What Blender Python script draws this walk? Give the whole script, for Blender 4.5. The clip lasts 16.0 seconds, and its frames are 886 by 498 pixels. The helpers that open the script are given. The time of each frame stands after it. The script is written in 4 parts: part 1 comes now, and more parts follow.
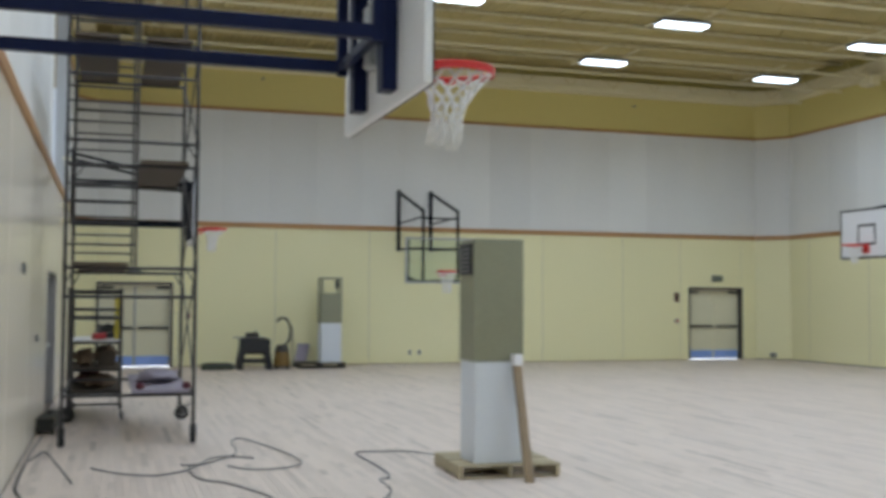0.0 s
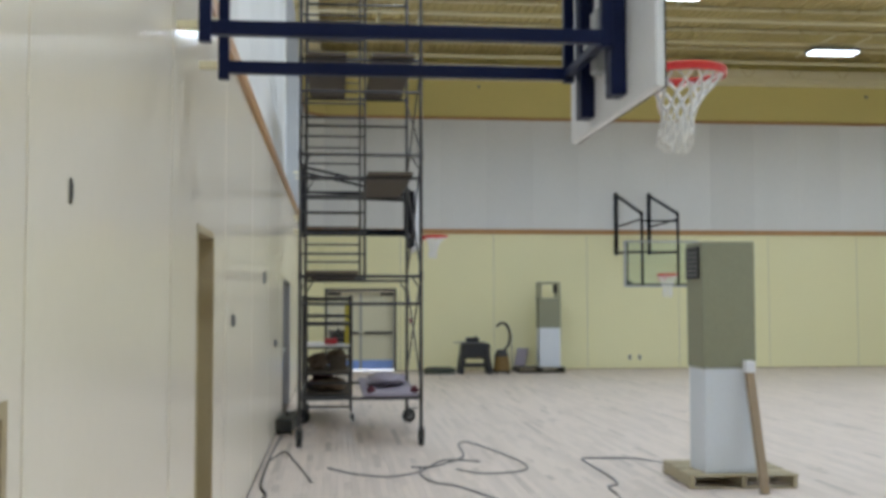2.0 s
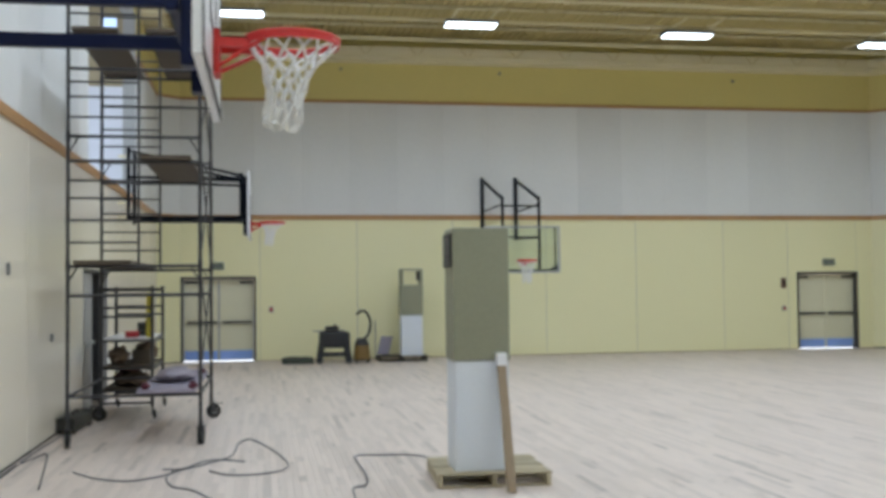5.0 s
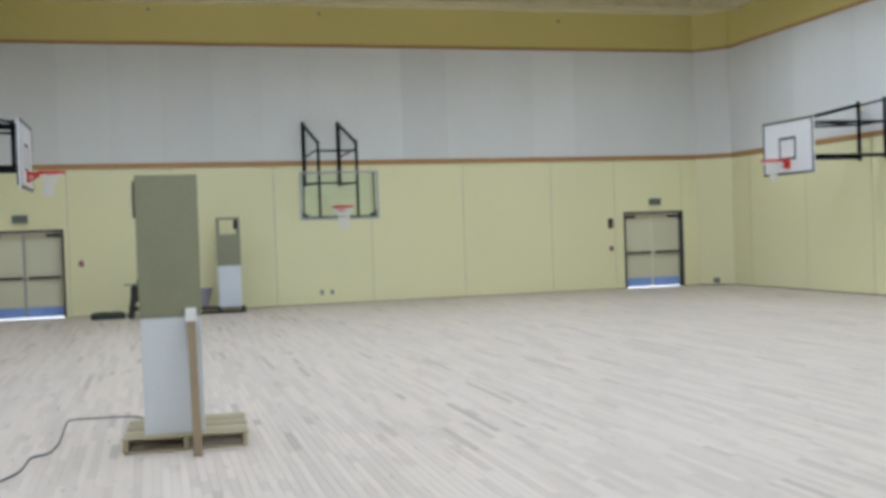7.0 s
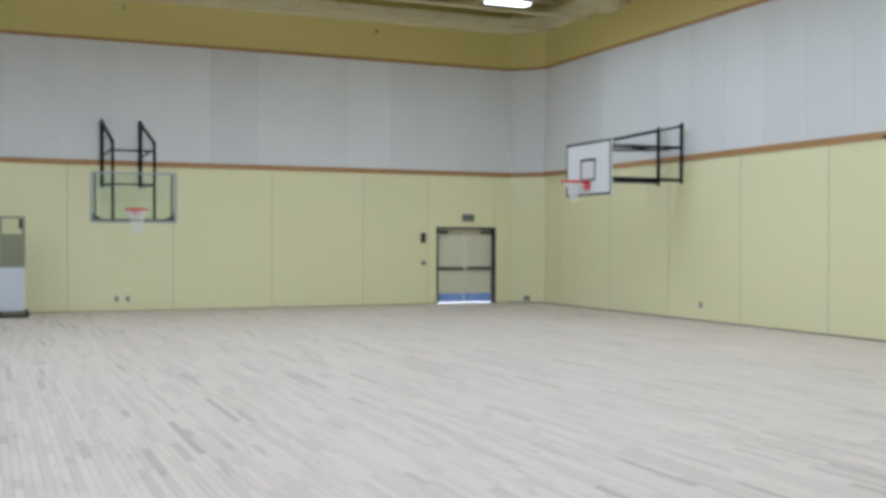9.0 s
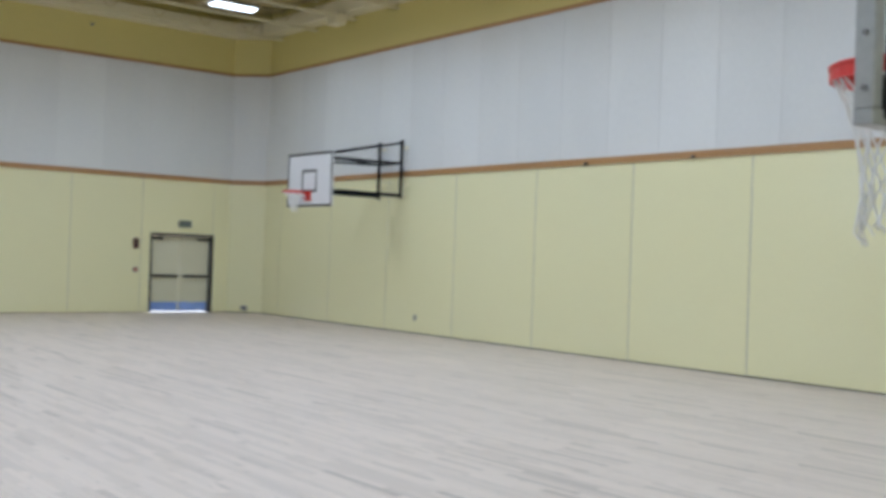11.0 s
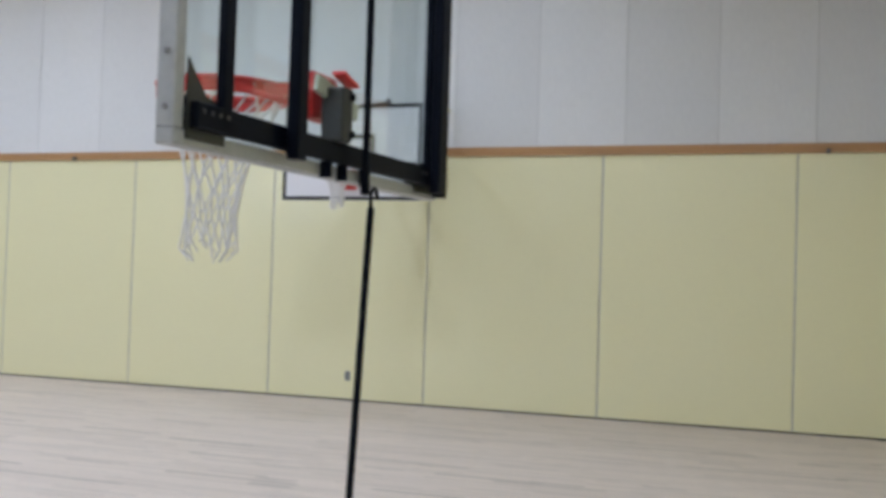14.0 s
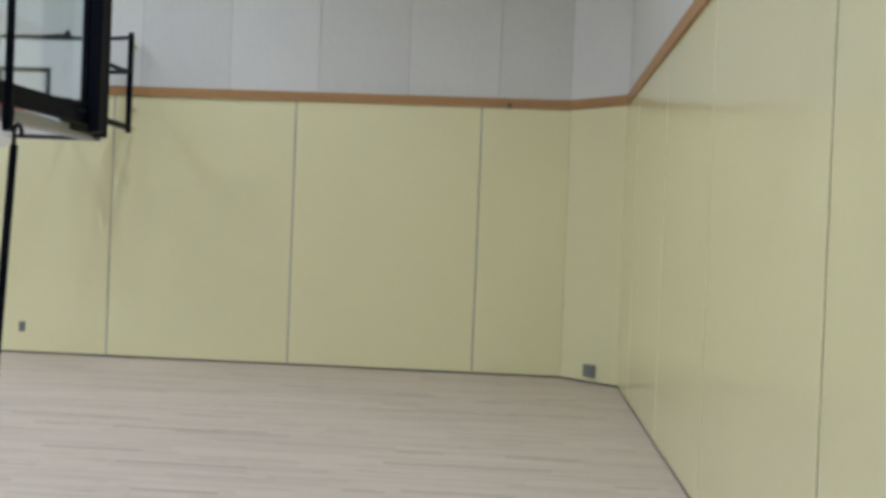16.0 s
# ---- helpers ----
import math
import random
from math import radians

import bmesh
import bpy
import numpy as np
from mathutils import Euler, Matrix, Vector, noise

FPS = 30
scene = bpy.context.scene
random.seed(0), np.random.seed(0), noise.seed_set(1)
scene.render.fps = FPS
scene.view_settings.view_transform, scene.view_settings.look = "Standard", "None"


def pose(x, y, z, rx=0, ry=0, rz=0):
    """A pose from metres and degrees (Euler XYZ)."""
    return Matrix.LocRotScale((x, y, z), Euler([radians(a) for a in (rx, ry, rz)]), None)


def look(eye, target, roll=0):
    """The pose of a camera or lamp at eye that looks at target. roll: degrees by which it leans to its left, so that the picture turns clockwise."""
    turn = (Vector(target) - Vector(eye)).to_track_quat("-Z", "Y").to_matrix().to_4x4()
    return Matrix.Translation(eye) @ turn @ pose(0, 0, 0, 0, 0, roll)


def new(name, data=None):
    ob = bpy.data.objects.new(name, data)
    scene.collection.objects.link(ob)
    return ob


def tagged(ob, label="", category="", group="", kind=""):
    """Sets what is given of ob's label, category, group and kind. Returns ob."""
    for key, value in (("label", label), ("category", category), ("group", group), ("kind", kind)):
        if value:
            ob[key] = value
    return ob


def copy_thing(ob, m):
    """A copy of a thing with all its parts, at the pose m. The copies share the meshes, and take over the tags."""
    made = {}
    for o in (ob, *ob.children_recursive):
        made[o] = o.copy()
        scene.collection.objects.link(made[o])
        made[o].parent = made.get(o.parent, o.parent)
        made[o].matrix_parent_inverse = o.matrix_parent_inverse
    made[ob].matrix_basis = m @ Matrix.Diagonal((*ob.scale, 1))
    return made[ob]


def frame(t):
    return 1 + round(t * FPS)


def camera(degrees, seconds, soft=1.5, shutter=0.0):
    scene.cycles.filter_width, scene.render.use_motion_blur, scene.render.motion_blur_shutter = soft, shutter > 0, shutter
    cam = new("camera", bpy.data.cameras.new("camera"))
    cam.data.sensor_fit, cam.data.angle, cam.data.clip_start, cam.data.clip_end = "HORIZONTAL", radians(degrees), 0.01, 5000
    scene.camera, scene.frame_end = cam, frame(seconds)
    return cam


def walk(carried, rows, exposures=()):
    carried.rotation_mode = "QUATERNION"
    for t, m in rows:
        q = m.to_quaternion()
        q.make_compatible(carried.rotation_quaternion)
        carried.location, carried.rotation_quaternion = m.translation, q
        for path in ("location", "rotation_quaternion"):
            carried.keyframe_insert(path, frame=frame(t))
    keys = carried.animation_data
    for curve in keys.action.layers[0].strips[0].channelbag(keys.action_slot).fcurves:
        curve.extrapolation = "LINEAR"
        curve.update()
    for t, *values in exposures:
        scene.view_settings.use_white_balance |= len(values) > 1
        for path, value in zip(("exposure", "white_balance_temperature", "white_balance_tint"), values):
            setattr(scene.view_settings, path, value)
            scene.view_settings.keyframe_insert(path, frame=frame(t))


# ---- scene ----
cam = camera(45.74, 16.0, soft=3.9, shutter=0.3)
# seconds, eye x y z, heading, tilt, lean
ROWS = [
    (0.0, 1.256, 0.336, 1.688, -17.53, 2.76, -0.31),
    (0.5, 1.181, 0.315, 1.692, -11.24, 3.27, 0.34),
    (1.0, 1.151, 0.328, 1.697, -7.11, 3.86, 1.00),
    (1.5, 1.141, 0.320, 1.714, -6.36, 3.60, 0.86),
    (2.0, 1.163, 0.339, 1.704, -5.88, 2.96, 0.11),
    (2.5, 1.265, 0.213, 1.681, -8.70, 1.48, 0.24),
    (3.0, 1.455, 0.409, 1.713, -9.68, 1.92, 0.19),
    (5.5, 3.372, 0.693, 1.744, -9.81, 2.12, 0.81),
    (6.0, 3.832, 0.608, 1.696, -10.79, -0.78, 0.20),
    (6.5, 4.295, 0.821, 1.736, -13.37, -0.37, -1.47),
    (7.0, 4.677, 0.845, 1.731, -15.58, -0.97, 1.95),
    (7.5, 5.087, 0.759, 1.724, -14.53, -1.94, 1.17),
    (8.0, 5.428, 0.872, 1.714, -17.79, -0.81, 0.72),
    (10.5, 6.155, 0.947, 1.708, -32.43, -0.80, -1.48),
    (11.0, 6.008, 0.960, 1.699, -38.60, 0.46, -2.04),
    (11.5, 6.128, 0.975, 1.722, -44.47, 1.18, -2.68),
    (12.0, 6.165, 0.947, 1.736, -50.17, 1.64, -2.79),
    (12.5, 6.176, 0.919, 1.740, -56.16, 1.55, -1.81),
    (13.0, 6.198, 0.883, 1.739, -60.99, 1.71, -1.78),
    (13.5, 6.220, 0.850, 1.740, -65.77, 1.78, -1.64),
    (14.0, 6.247, 0.816, 1.751, -70.52, 1.73, -1.83),
    (14.5, 6.282, 0.786, 1.758, -75.24, 1.18, -1.99),
    (15.0, 6.288, 0.744, 1.754, -80.76, 0.23, -1.22),
    (15.5, 6.270, 0.685, 1.759, -85.90, -0.38, -2.22),
    (16.0, 6.304, 0.689, 1.752, -86.66, -0.58, -2.29),
]
walk(cam, [(t, pose(x, y, z, 90 + pitch, roll, yaw)) for t, x, y, z, yaw, pitch, roll in ROWS],
     exposures=[(0.0, 0.15, 5750, 11), (0.5, 0.28, 5750, 11), (1.0, 0.29, 5800, 11), (6.0, 0.35, 5750, 11), (8.0, 0.41, 5650, 11), (10.5, 0.24, 5600, 12), (12.5, 0.31, 5550, 16), (14.0, 0.32, 5650, 18), (15.0, 0.32, 5800, 17), (16.0, 0.26, 5850, 14)])

# ---- world and light ----
world = bpy.data.worlds.new("world")
scene.world = world
world.use_nodes = True
wn = world.node_tree
sky = wn.nodes.new("ShaderNodeTexSky")
sky.sky_type = 'NISHITA'
sky.sun_disc = False
sky.sun_elevation = radians(47)
sky.sun_rotation = radians(20)
wn.links.new(sky.outputs[0], wn.nodes["Background"].inputs[0])
wn.nodes["Background"].inputs[1].default_value = 0.15
sun_data = bpy.data.lights.new("sun", 'SUN')
sun_data.energy = 4.5
sun_data.angle = radians(0.5)
sun_data.color = (1.0, 0.95, 0.88)
sun_ob = new("sun", sun_data)
sun_ob.matrix_basis = look((0, 30, 30), (-7, 10, 7))
LAMP = 40.0          # watts a high-bay light


# ---- materials ----
def mat(name, colour, rough=0.6, metal=0.0, var=0.08, scale=6.0, bump=0.0, bscale=80.0, island=0.0, obj=0.0, stretch=(1, 1, 1), spec=0.5, coords="Object", fine=40.0, rvar=0.05, streak=0.0):
    m = bpy.data.materials.new(name)
    m.use_nodes = True
    n, l = m.node_tree.nodes, m.node_tree.links
    b = n["Principled BSDF"]
    b.inputs["Roughness"].default_value = rough
    b.inputs["Metallic"].default_value = metal
    b.inputs["Specular IOR Level"].default_value = spec
    tc = n.new("ShaderNodeTexCoord")
    mp = n.new("ShaderNodeMapping")
    mp.inputs["Scale"].default_value = stretch
    l.new(tc.outputs[coords], mp.inputs[0])
    t1 = n.new("ShaderNodeTexNoise")
    t1.inputs["Scale"].default_value = scale * 0.25
    t1.inputs["Detail"].default_value = 5
    t2 = n.new("ShaderNodeTexNoise")
    t2.inputs["Scale"].default_value = fine
    t2.inputs["Detail"].default_value = 3
    for t in (t1, t2):
        l.new(mp.outputs[0], t.inputs["Vector"])
    add = n.new("ShaderNodeMath")
    add.operation = 'ADD'
    l.new(t1.outputs[0], add.inputs[0])
    l.new(t2.outputs[0], add.inputs[1])
    rng = n.new("ShaderNodeMapRange")
    rng.inputs[1].default_value, rng.inputs[2].default_value = 0.6, 1.4
    rng.inputs[3].default_value, rng.inputs[4].default_value = 1 - var, 1 + var
    l.new(add.outputs[0], rng.inputs[0])
    val = rng.outputs[0]
    if island or obj:
        if obj:
            src = n.new("ShaderNodeObjectInfo").outputs["Random"]
        else:
            src = n.new("ShaderNodeNewGeometry").outputs["Random Per Island"]
        r2 = n.new("ShaderNodeMapRange")
        k = island or obj
        r2.inputs[3].default_value, r2.inputs[4].default_value = 1 - k, 1 + k
        if streak:
            # a few strips are much darker than the rest
            pw = n.new("ShaderNodeMath")
            pw.operation = 'POWER'
            pw.inputs[1].default_value = 9.0
            l.new(src, pw.inputs[0])
            sm = n.new("ShaderNodeMath")
            sm.operation = 'MULTIPLY_ADD'
            sm.inputs[1].default_value, sm.inputs[2].default_value = -streak, 1.0
            l.new(pw.outputs[0], sm.inputs[0])
            m1 = n.new("ShaderNodeMath")
            m1.operation = 'MULTIPLY'
            l.new(val, m1.inputs[0])
            l.new(sm.outputs[0], m1.inputs[1])
            val = m1.outputs[0]
            # dark mineral streaks along the grain
            ts = n.new("ShaderNodeTexNoise")
            ts.inputs["Scale"].default_value = 2.6
            ts.inputs["Detail"].default_value = 2
            ms = n.new("ShaderNodeMapping")
            ms.inputs["Scale"].default_value = (8.0, 1.3, 1.0)
            l.new(tc.outputs[coords], ms.inputs[0])
            l.new(ms.outputs[0], ts.inputs["Vector"])
            rs = n.new("ShaderNodeMapRange")
            rs.inputs[1].default_value, rs.inputs[2].default_value = 0.64, 0.76
            rs.inputs[3].default_value, rs.inputs[4].default_value = 1.0, 0.62
            l.new(ts.outputs[0], rs.inputs[0])
            m2 = n.new("ShaderNodeMath")
            m2.operation = 'MULTIPLY'
            l.new(val, m2.inputs[0])
            l.new(rs.outputs[0], m2.inputs[1])
            val = m2.outputs[0]
        l.new(src, r2.inputs[0])
        mu = n.new("ShaderNodeMath")
        mu.operation = 'MULTIPLY'
        l.new(val, mu.inputs[0])
        l.new(r2.outputs[0], mu.inputs[1])
        val = mu.outputs[0]
    hs = n.new("ShaderNodeHueSaturation")
    hs.inputs["Color"].default_value = (*colour, 1)
    l.new(val, hs.inputs["Value"])
    l.new(hs.outputs[0], b.inputs["Base Color"])
    rr = n.new("ShaderNodeMapRange")
    rr.inputs[1].default_value, rr.inputs[2].default_value = 0.3, 0.7
    rr.inputs[3].default_value, rr.inputs[4].default_value = max(0.02, rough - rvar), min(1, rough + rvar)
    l.new(t1.outputs[0], rr.inputs[0])
    l.new(rr.outputs[0], b.inputs["Roughness"])
    if bump:
        t3 = n.new("ShaderNodeTexNoise")
        t3.inputs["Scale"].default_value = bscale
        t3.inputs["Detail"].default_value = 3
        l.new(mp.outputs[0], t3.inputs["Vector"])
        bp = n.new("ShaderNodeBump")
        bp.inputs["Strength"].default_value = bump
        bp.inputs["Distance"].default_value = 0.004
        l.new(t3.outputs[0], bp.inputs["Height"])
        l.new(bp.outputs[0], b.inputs["Normal"])
    return m


def glow(name, colour, strength):
    m = bpy.data.materials.new(name)
    m.use_nodes = True
    b = m.node_tree.nodes["Principled BSDF"]
    b.inputs["Base Color"].default_value = (0.8, 0.8, 0.8, 1)
    b.inputs["Emission Color"].default_value = (*colour, 1)
    b.inputs["Emission Strength"].default_value = strength
    return m


def glass(name, tint):
    m = bpy.data.materials.new(name)
    m.use_nodes = True
    b = m.node_tree.nodes["Principled BSDF"]
    b.inputs["Base Color"].default_value = (*tint, 1)
    b.inputs["Transmission Weight"].default_value = 1.0
    b.inputs["Roughness"].default_value = 0.02
    b.inputs["IOR"].default_value = 1.45
    return m


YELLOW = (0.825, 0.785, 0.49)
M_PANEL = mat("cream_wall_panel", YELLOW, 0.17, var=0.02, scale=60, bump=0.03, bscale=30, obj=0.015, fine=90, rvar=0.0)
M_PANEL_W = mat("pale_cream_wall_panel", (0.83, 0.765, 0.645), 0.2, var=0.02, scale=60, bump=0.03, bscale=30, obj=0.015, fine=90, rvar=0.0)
# yellow deepened to hold the weaker light under the roof
M_BAND = mat("shaded_yellow_wall_paint", (0.68, 0.585, 0.215), 0.6, var=0.03, scale=30, bump=0.1, bscale=60)
M_ACOUSTIC = mat("white_acoustic_panel", (0.71, 0.71, 0.70), 0.8, var=0.05, scale=4, bump=0.25, bscale=120, obj=0.05, stretch=(1, 1, 0.35), fine=25)
M_BACK = mat("grey_joint", (0.42, 0.42, 0.40), 0.9, var=0.1)
M_TRIM = mat("oak_trim", (0.42, 0.23, 0.09), 0.45, var=0.2, scale=8, stretch=(0.4, 4, 4), bump=0.1)
M_PLANK_P = mat("raw_maple_strip", (0.67, 0.575, 0.508), 0.45, var=0.06, scale=10, obj=0.135, stretch=(6, 0.7, 1), bump=0.08, bscale=60, fine=30, streak=0.42)
M_PLANK_I = mat("raw_maple_strips", (0.67, 0.575, 0.508), 0.45, var=0.06, scale=10, island=0.135, stretch=(6, 0.7, 1), bump=0.08, bscale=60, fine=30, streak=0.42)
M_SUB = mat("floor_gap", (0.18, 0.14, 0.11), 0.9)
# cream paint taken down to tan: the shade above the lights is in the colour
M_DECK = mat("shaded_cream_roof_deck", (0.60, 0.50, 0.22), 0.6, var=0.08, scale=3)
M_STEEL_C = mat("cream_painted_steel", (0.80, 0.73, 0.48), 0.5, var=0.06, scale=6)
M_SOFFIT = mat("cream_soffit", (0.82, 0.75, 0.52), 0.6, var=0.04, scale=3)
M_BLACK = mat("black_steel", (0.003, 0.004, 0.008), 0.4, var=0.25, scale=12, spec=0.06)
M_NAVY = mat("navy_steel", (0.005, 0.009, 0.040), 0.35, var=0.2, scale=10, spec=0.16)
M_SCAF = mat("scaffold_steel", (0.05, 0.048, 0.05), 0.5, metal=0.3, var=0.3, scale=14, bump=0.1)
M_RUBBER = mat("black_rubber", (0.02, 0.02, 0.02), 0.8, var=0.2)
M_ALU = mat("brushed_aluminium", (0.38, 0.39, 0.39), 0.45, metal=0.4, var=0.12, scale=10)
M_WHITE = mat("white_board", (0.78, 0.78, 0.80), 0.35, var=0.04, scale=5)
M_BLACKPAINT = mat("black_paint", (0.015, 0.015, 0.018), 0.5, var=0.1)
M_RED = mat("rim_red", (0.62, 0.035, 0.03), 0.4, var=0.12, scale=14)
M_NET = mat("net_cord", (0.78, 0.77, 0.74), 0.9, var=0.1)
M_GLASS = glass("backboard_glass", (0.82, 0.91, 0.90))
M_WINGLASS = glass("window_glass", (0.97, 0.98, 1.0))
M_OLIVE = mat("olive_grey_sheet", (0.245, 0.245, 0.165), 0.5, var=0.10, scale=5, bump=0.1)
M_CABWHITE = mat("white_enamel_cabinet", (0.66, 0.69, 0.74), 0.4, var=0.05, scale=4)
M_PALLET = mat("pallet_wood", (0.42, 0.36, 0.24), 0.8, var=0.25, scale=12, obj=0.2, bump=0.3, stretch=(0.5, 5, 5))
M_PALLET_D = mat("dark_pallet_wood", (0.07, 0.06, 0.05), 0.85, var=0.25, scale=12, obj=0.2, bump=0.3, stretch=(0.5, 5, 5))
M_STICK = mat("raw_lumber", (0.31, 0.235, 0.155), 0.75, var=0.2, scale=10, bump=0.2, stretch=(6, 6, 0.6))
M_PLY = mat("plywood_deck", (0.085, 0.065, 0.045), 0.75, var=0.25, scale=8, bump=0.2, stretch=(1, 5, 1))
M_CORD = mat("grey_cord", (0.10, 0.105, 0.12), 0.6, var=0.15)
M_DOOR = mat("cream_door", (0.70, 0.67, 0.50), 0.45, var=0.04, scale=3)
# dark frame steel; also the painted-in shade of the room behind door_4
M_DARKFRAME_SHADE = mat("dark_door_frame_and_room_shade", (0.035, 0.033, 0.035), 0.5, var=0.15)
M_KICK = mat("blue_kick_plate", (0.28, 0.42, 0.86), 0.25, var=0.1)
M_TAN = mat("tan_door_jamb", (0.40, 0.33, 0.20), 0.6, var=0.06)
M_GREYDOOR = mat("grey_painted_door", (0.36, 0.35, 0.35), 0.5, var=0.05, scale=4)
M_GREY = mat("grey_plastic", (0.20, 0.20, 0.20), 0.6, var=0.1)
M_REDPL = mat("red_plastic", (0.45, 0.03, 0.04), 0.45, var=0.15)
M_ORANGE = mat("orange_canister", (0.17, 0.10, 0.02), 0.5, var=0.2)
M_BLUEMAT = mat("blue_grey_sheet", (0.30, 0.27, 0.33), 0.7, var=0.15)
M_YELLOWPL = mat("yellow_plastic", (0.60, 0.50, 0.05), 0.5, var=0.1)
M_BROWN = mat("brown_sacking", (0.13, 0.09, 0.06), 0.9, var=0.3, bump=0.3)
M_MAROON = mat("maroon_cloth", (0.10, 0.035, 0.04), 0.9, var=0.3, bump=0.3)
M_GREENBAG = mat("dark_green_canvas", (0.05, 0.06, 0.045), 0.9, var=0.3, bump=0.3)
M_LAMP = glow("lamp_diffuser", (0.90, 0.97, 1.0), 5.0)
M_SIGN = mat("exit_sign_face", (0.10, 0.14, 0.10), 0.5)
M_CONCRETE = mat("concrete", (0.58, 0.58, 0.57), 0.9, var=0.1)
M_BOXDARK = mat("dark_olive_box", (0.020, 0.020, 0.016), 0.5, var=0.1)
M_OLIVE_PALE = mat("pale_olive_steel", (0.40, 0.43, 0.33), 0.5, var=0.08)
M_PLASTER = mat("white_plaster", (0.76, 0.77, 0.80), 0.7, var=0.03)


# ---- mesh helpers ----
def link(name, bm, material, parent=None, label="", m=None, smooth=False):
    me = bpy.data.meshes.new(name)
    bmesh.ops.recalc_face_normals(bm, faces=bm.faces)
    bm.to_mesh(me)
    bm.free()
    me.materials.append(material)
    if smooth:
        for p in me.polygons:
            p.use_smooth = True
    ob = new(name, me)
    if parent is not None:
        ob.parent = parent
    if m is not None:
        ob.matrix_basis = m
    if label:
        ob["label"] = label
    return ob


def part(name, bm, material, parent, label="", m=None, smooth=False):
    return link(name, bm, material, parent, label, m, smooth)


def thing(name, label, category, m=None, group="", kind=""):
    ob = new(name)
    if m is not None:
        ob.matrix_basis = m
    return tagged(ob, label, category, group, kind)


def add_box(bm, x0, x1, y0, y1, z0, z1):
    vs = [bm.verts.new((x, y, z)) for x in (x0, x1) for y in (y0, y1) for z in (z0, z1)]
    for f in ((0, 1, 3, 2), (4, 6, 7, 5), (0, 4, 5, 1), (2, 3, 7, 6), (0, 2, 6, 4), (1, 5, 7, 3)):
        bm.faces.new([vs[i] for i in f])
    return vs


def bevel(bm, w, seg=1):
    bmesh.ops.bevel(bm, geom=list(bm.edges), offset=w, segments=seg, affect='EDGES', profile=0.7)


def boxbm(x0, x1, y0, y1, z0, z1, b=0.0, seg=1):
    bm = bmesh.new()
    add_box(bm, min(x0, x1), max(x0, x1), min(y0, y1), max(y0, y1), min(z0, z1), max(z0, z1))
    if b:
        bevel(bm, b, seg)
    return bm


def add_tube(bm, p, q, r, n=8, r2=None):
    p, q = Vector(p), Vector(q)
    d = q - p
    rot = d.to_track_quat('Z', 'Y').to_matrix().to_4x4()
    g = bmesh.ops.create_cone(bm, cap_ends=True, segments=n, radius1=r, radius2=r if r2 is None else r2, depth=d.length,
                              matrix=Matrix.Translation((p + q) / 2) @ rot)
    return g["verts"]


def tube(p, q, r, n=8, r2=None):
    bm = bmesh.new()
    add_tube(bm, p, q, r, n, r2)
    return bm


def bar(p, q, w, h=None, b=0.003):
    """A square tube from p to q, w wide (level) and h high."""
    p, q = Vector(p), Vector(q)
    d = q - p
    h = w if h is None else h
    bm = bmesh.new()
    add_box(bm, -w / 2, w / 2, -h / 2, h / 2, 0, d.length)
    if b:
        bevel(bm, b)
    z = d.normalized()
    up = Vector((0, 0, 1)) if abs(z.z) < 0.95 else Vector((1, 0, 0))
    x = up.cross(z).normalized()
    y = z.cross(x)
    rot = Matrix((x, y, z)).transposed().to_4x4()
    bmesh.ops.transform(bm, matrix=Matrix.Translation(p) @ rot, verts=bm.verts)
    return bm


def cord(name, pts, r, material, label, category, parent=None):
    """A smooth cable through the points, as a mesh."""
    pts = [Vector(p) for p in pts]
    fine = []
    for i in range(len(pts) - 1):
        p0, p1, p2, p3 = pts[max(i - 1, 0)], pts[i], pts[i + 1], pts[min(i + 2, len(pts) - 1)]
        for k in range(8):
            t = k / 8
            fine.append(0.5 * ((2 * p1) + (p2 - p0) * t + (2 * p0 - 5 * p1 + 4 * p2 - p3) * t * t + (3 * p1 - p0 - 3 * p2 + p3) * t ** 3))
    fine.append(pts[-1])
    bm = bmesh.new()
    rings = []
    for i, p in enumerate(fine):
        d = (fine[min(i + 1, len(fine) - 1)] - fine[max(i - 1, 0)]).normalized()
        s = d.cross(Vector((0, 0, 1)))
        s = s.normalized() if s.length > 0.01 else Vector((1, 0, 0))
        u = s.cross(d)
        rings.append([bm.verts.new(p + r * (math.cos(a) * s + math.sin(a) * u)) for a in (k * math.pi / 3 for k in range(6))])
    for a, b in zip(rings, rings[1:]):
        for k in range(6):
            bm.faces.new((a[k], a[(k + 1) % 6], b[(k + 1) % 6], b[k]))
    bm.faces.new(rings[0])
    bm.faces.new(rings[-1])
    ob = link(name, bm, material, parent, smooth=True)
    if parent is None:
        tagged(ob, label, category)
    elif label:
        ob["label"] = label
    return ob


# ---- the hall: walls ----
XL, XR, YN, YF = 0.40, 20.0, -0.77, 27.0
YS = -0.45  # the south wall stands slightly askew
ZT0, ZT1, ZU0, ZU1, ZB = 3.48, 3.60, 6.43, 6.50, 7.45
DECK = 8.15


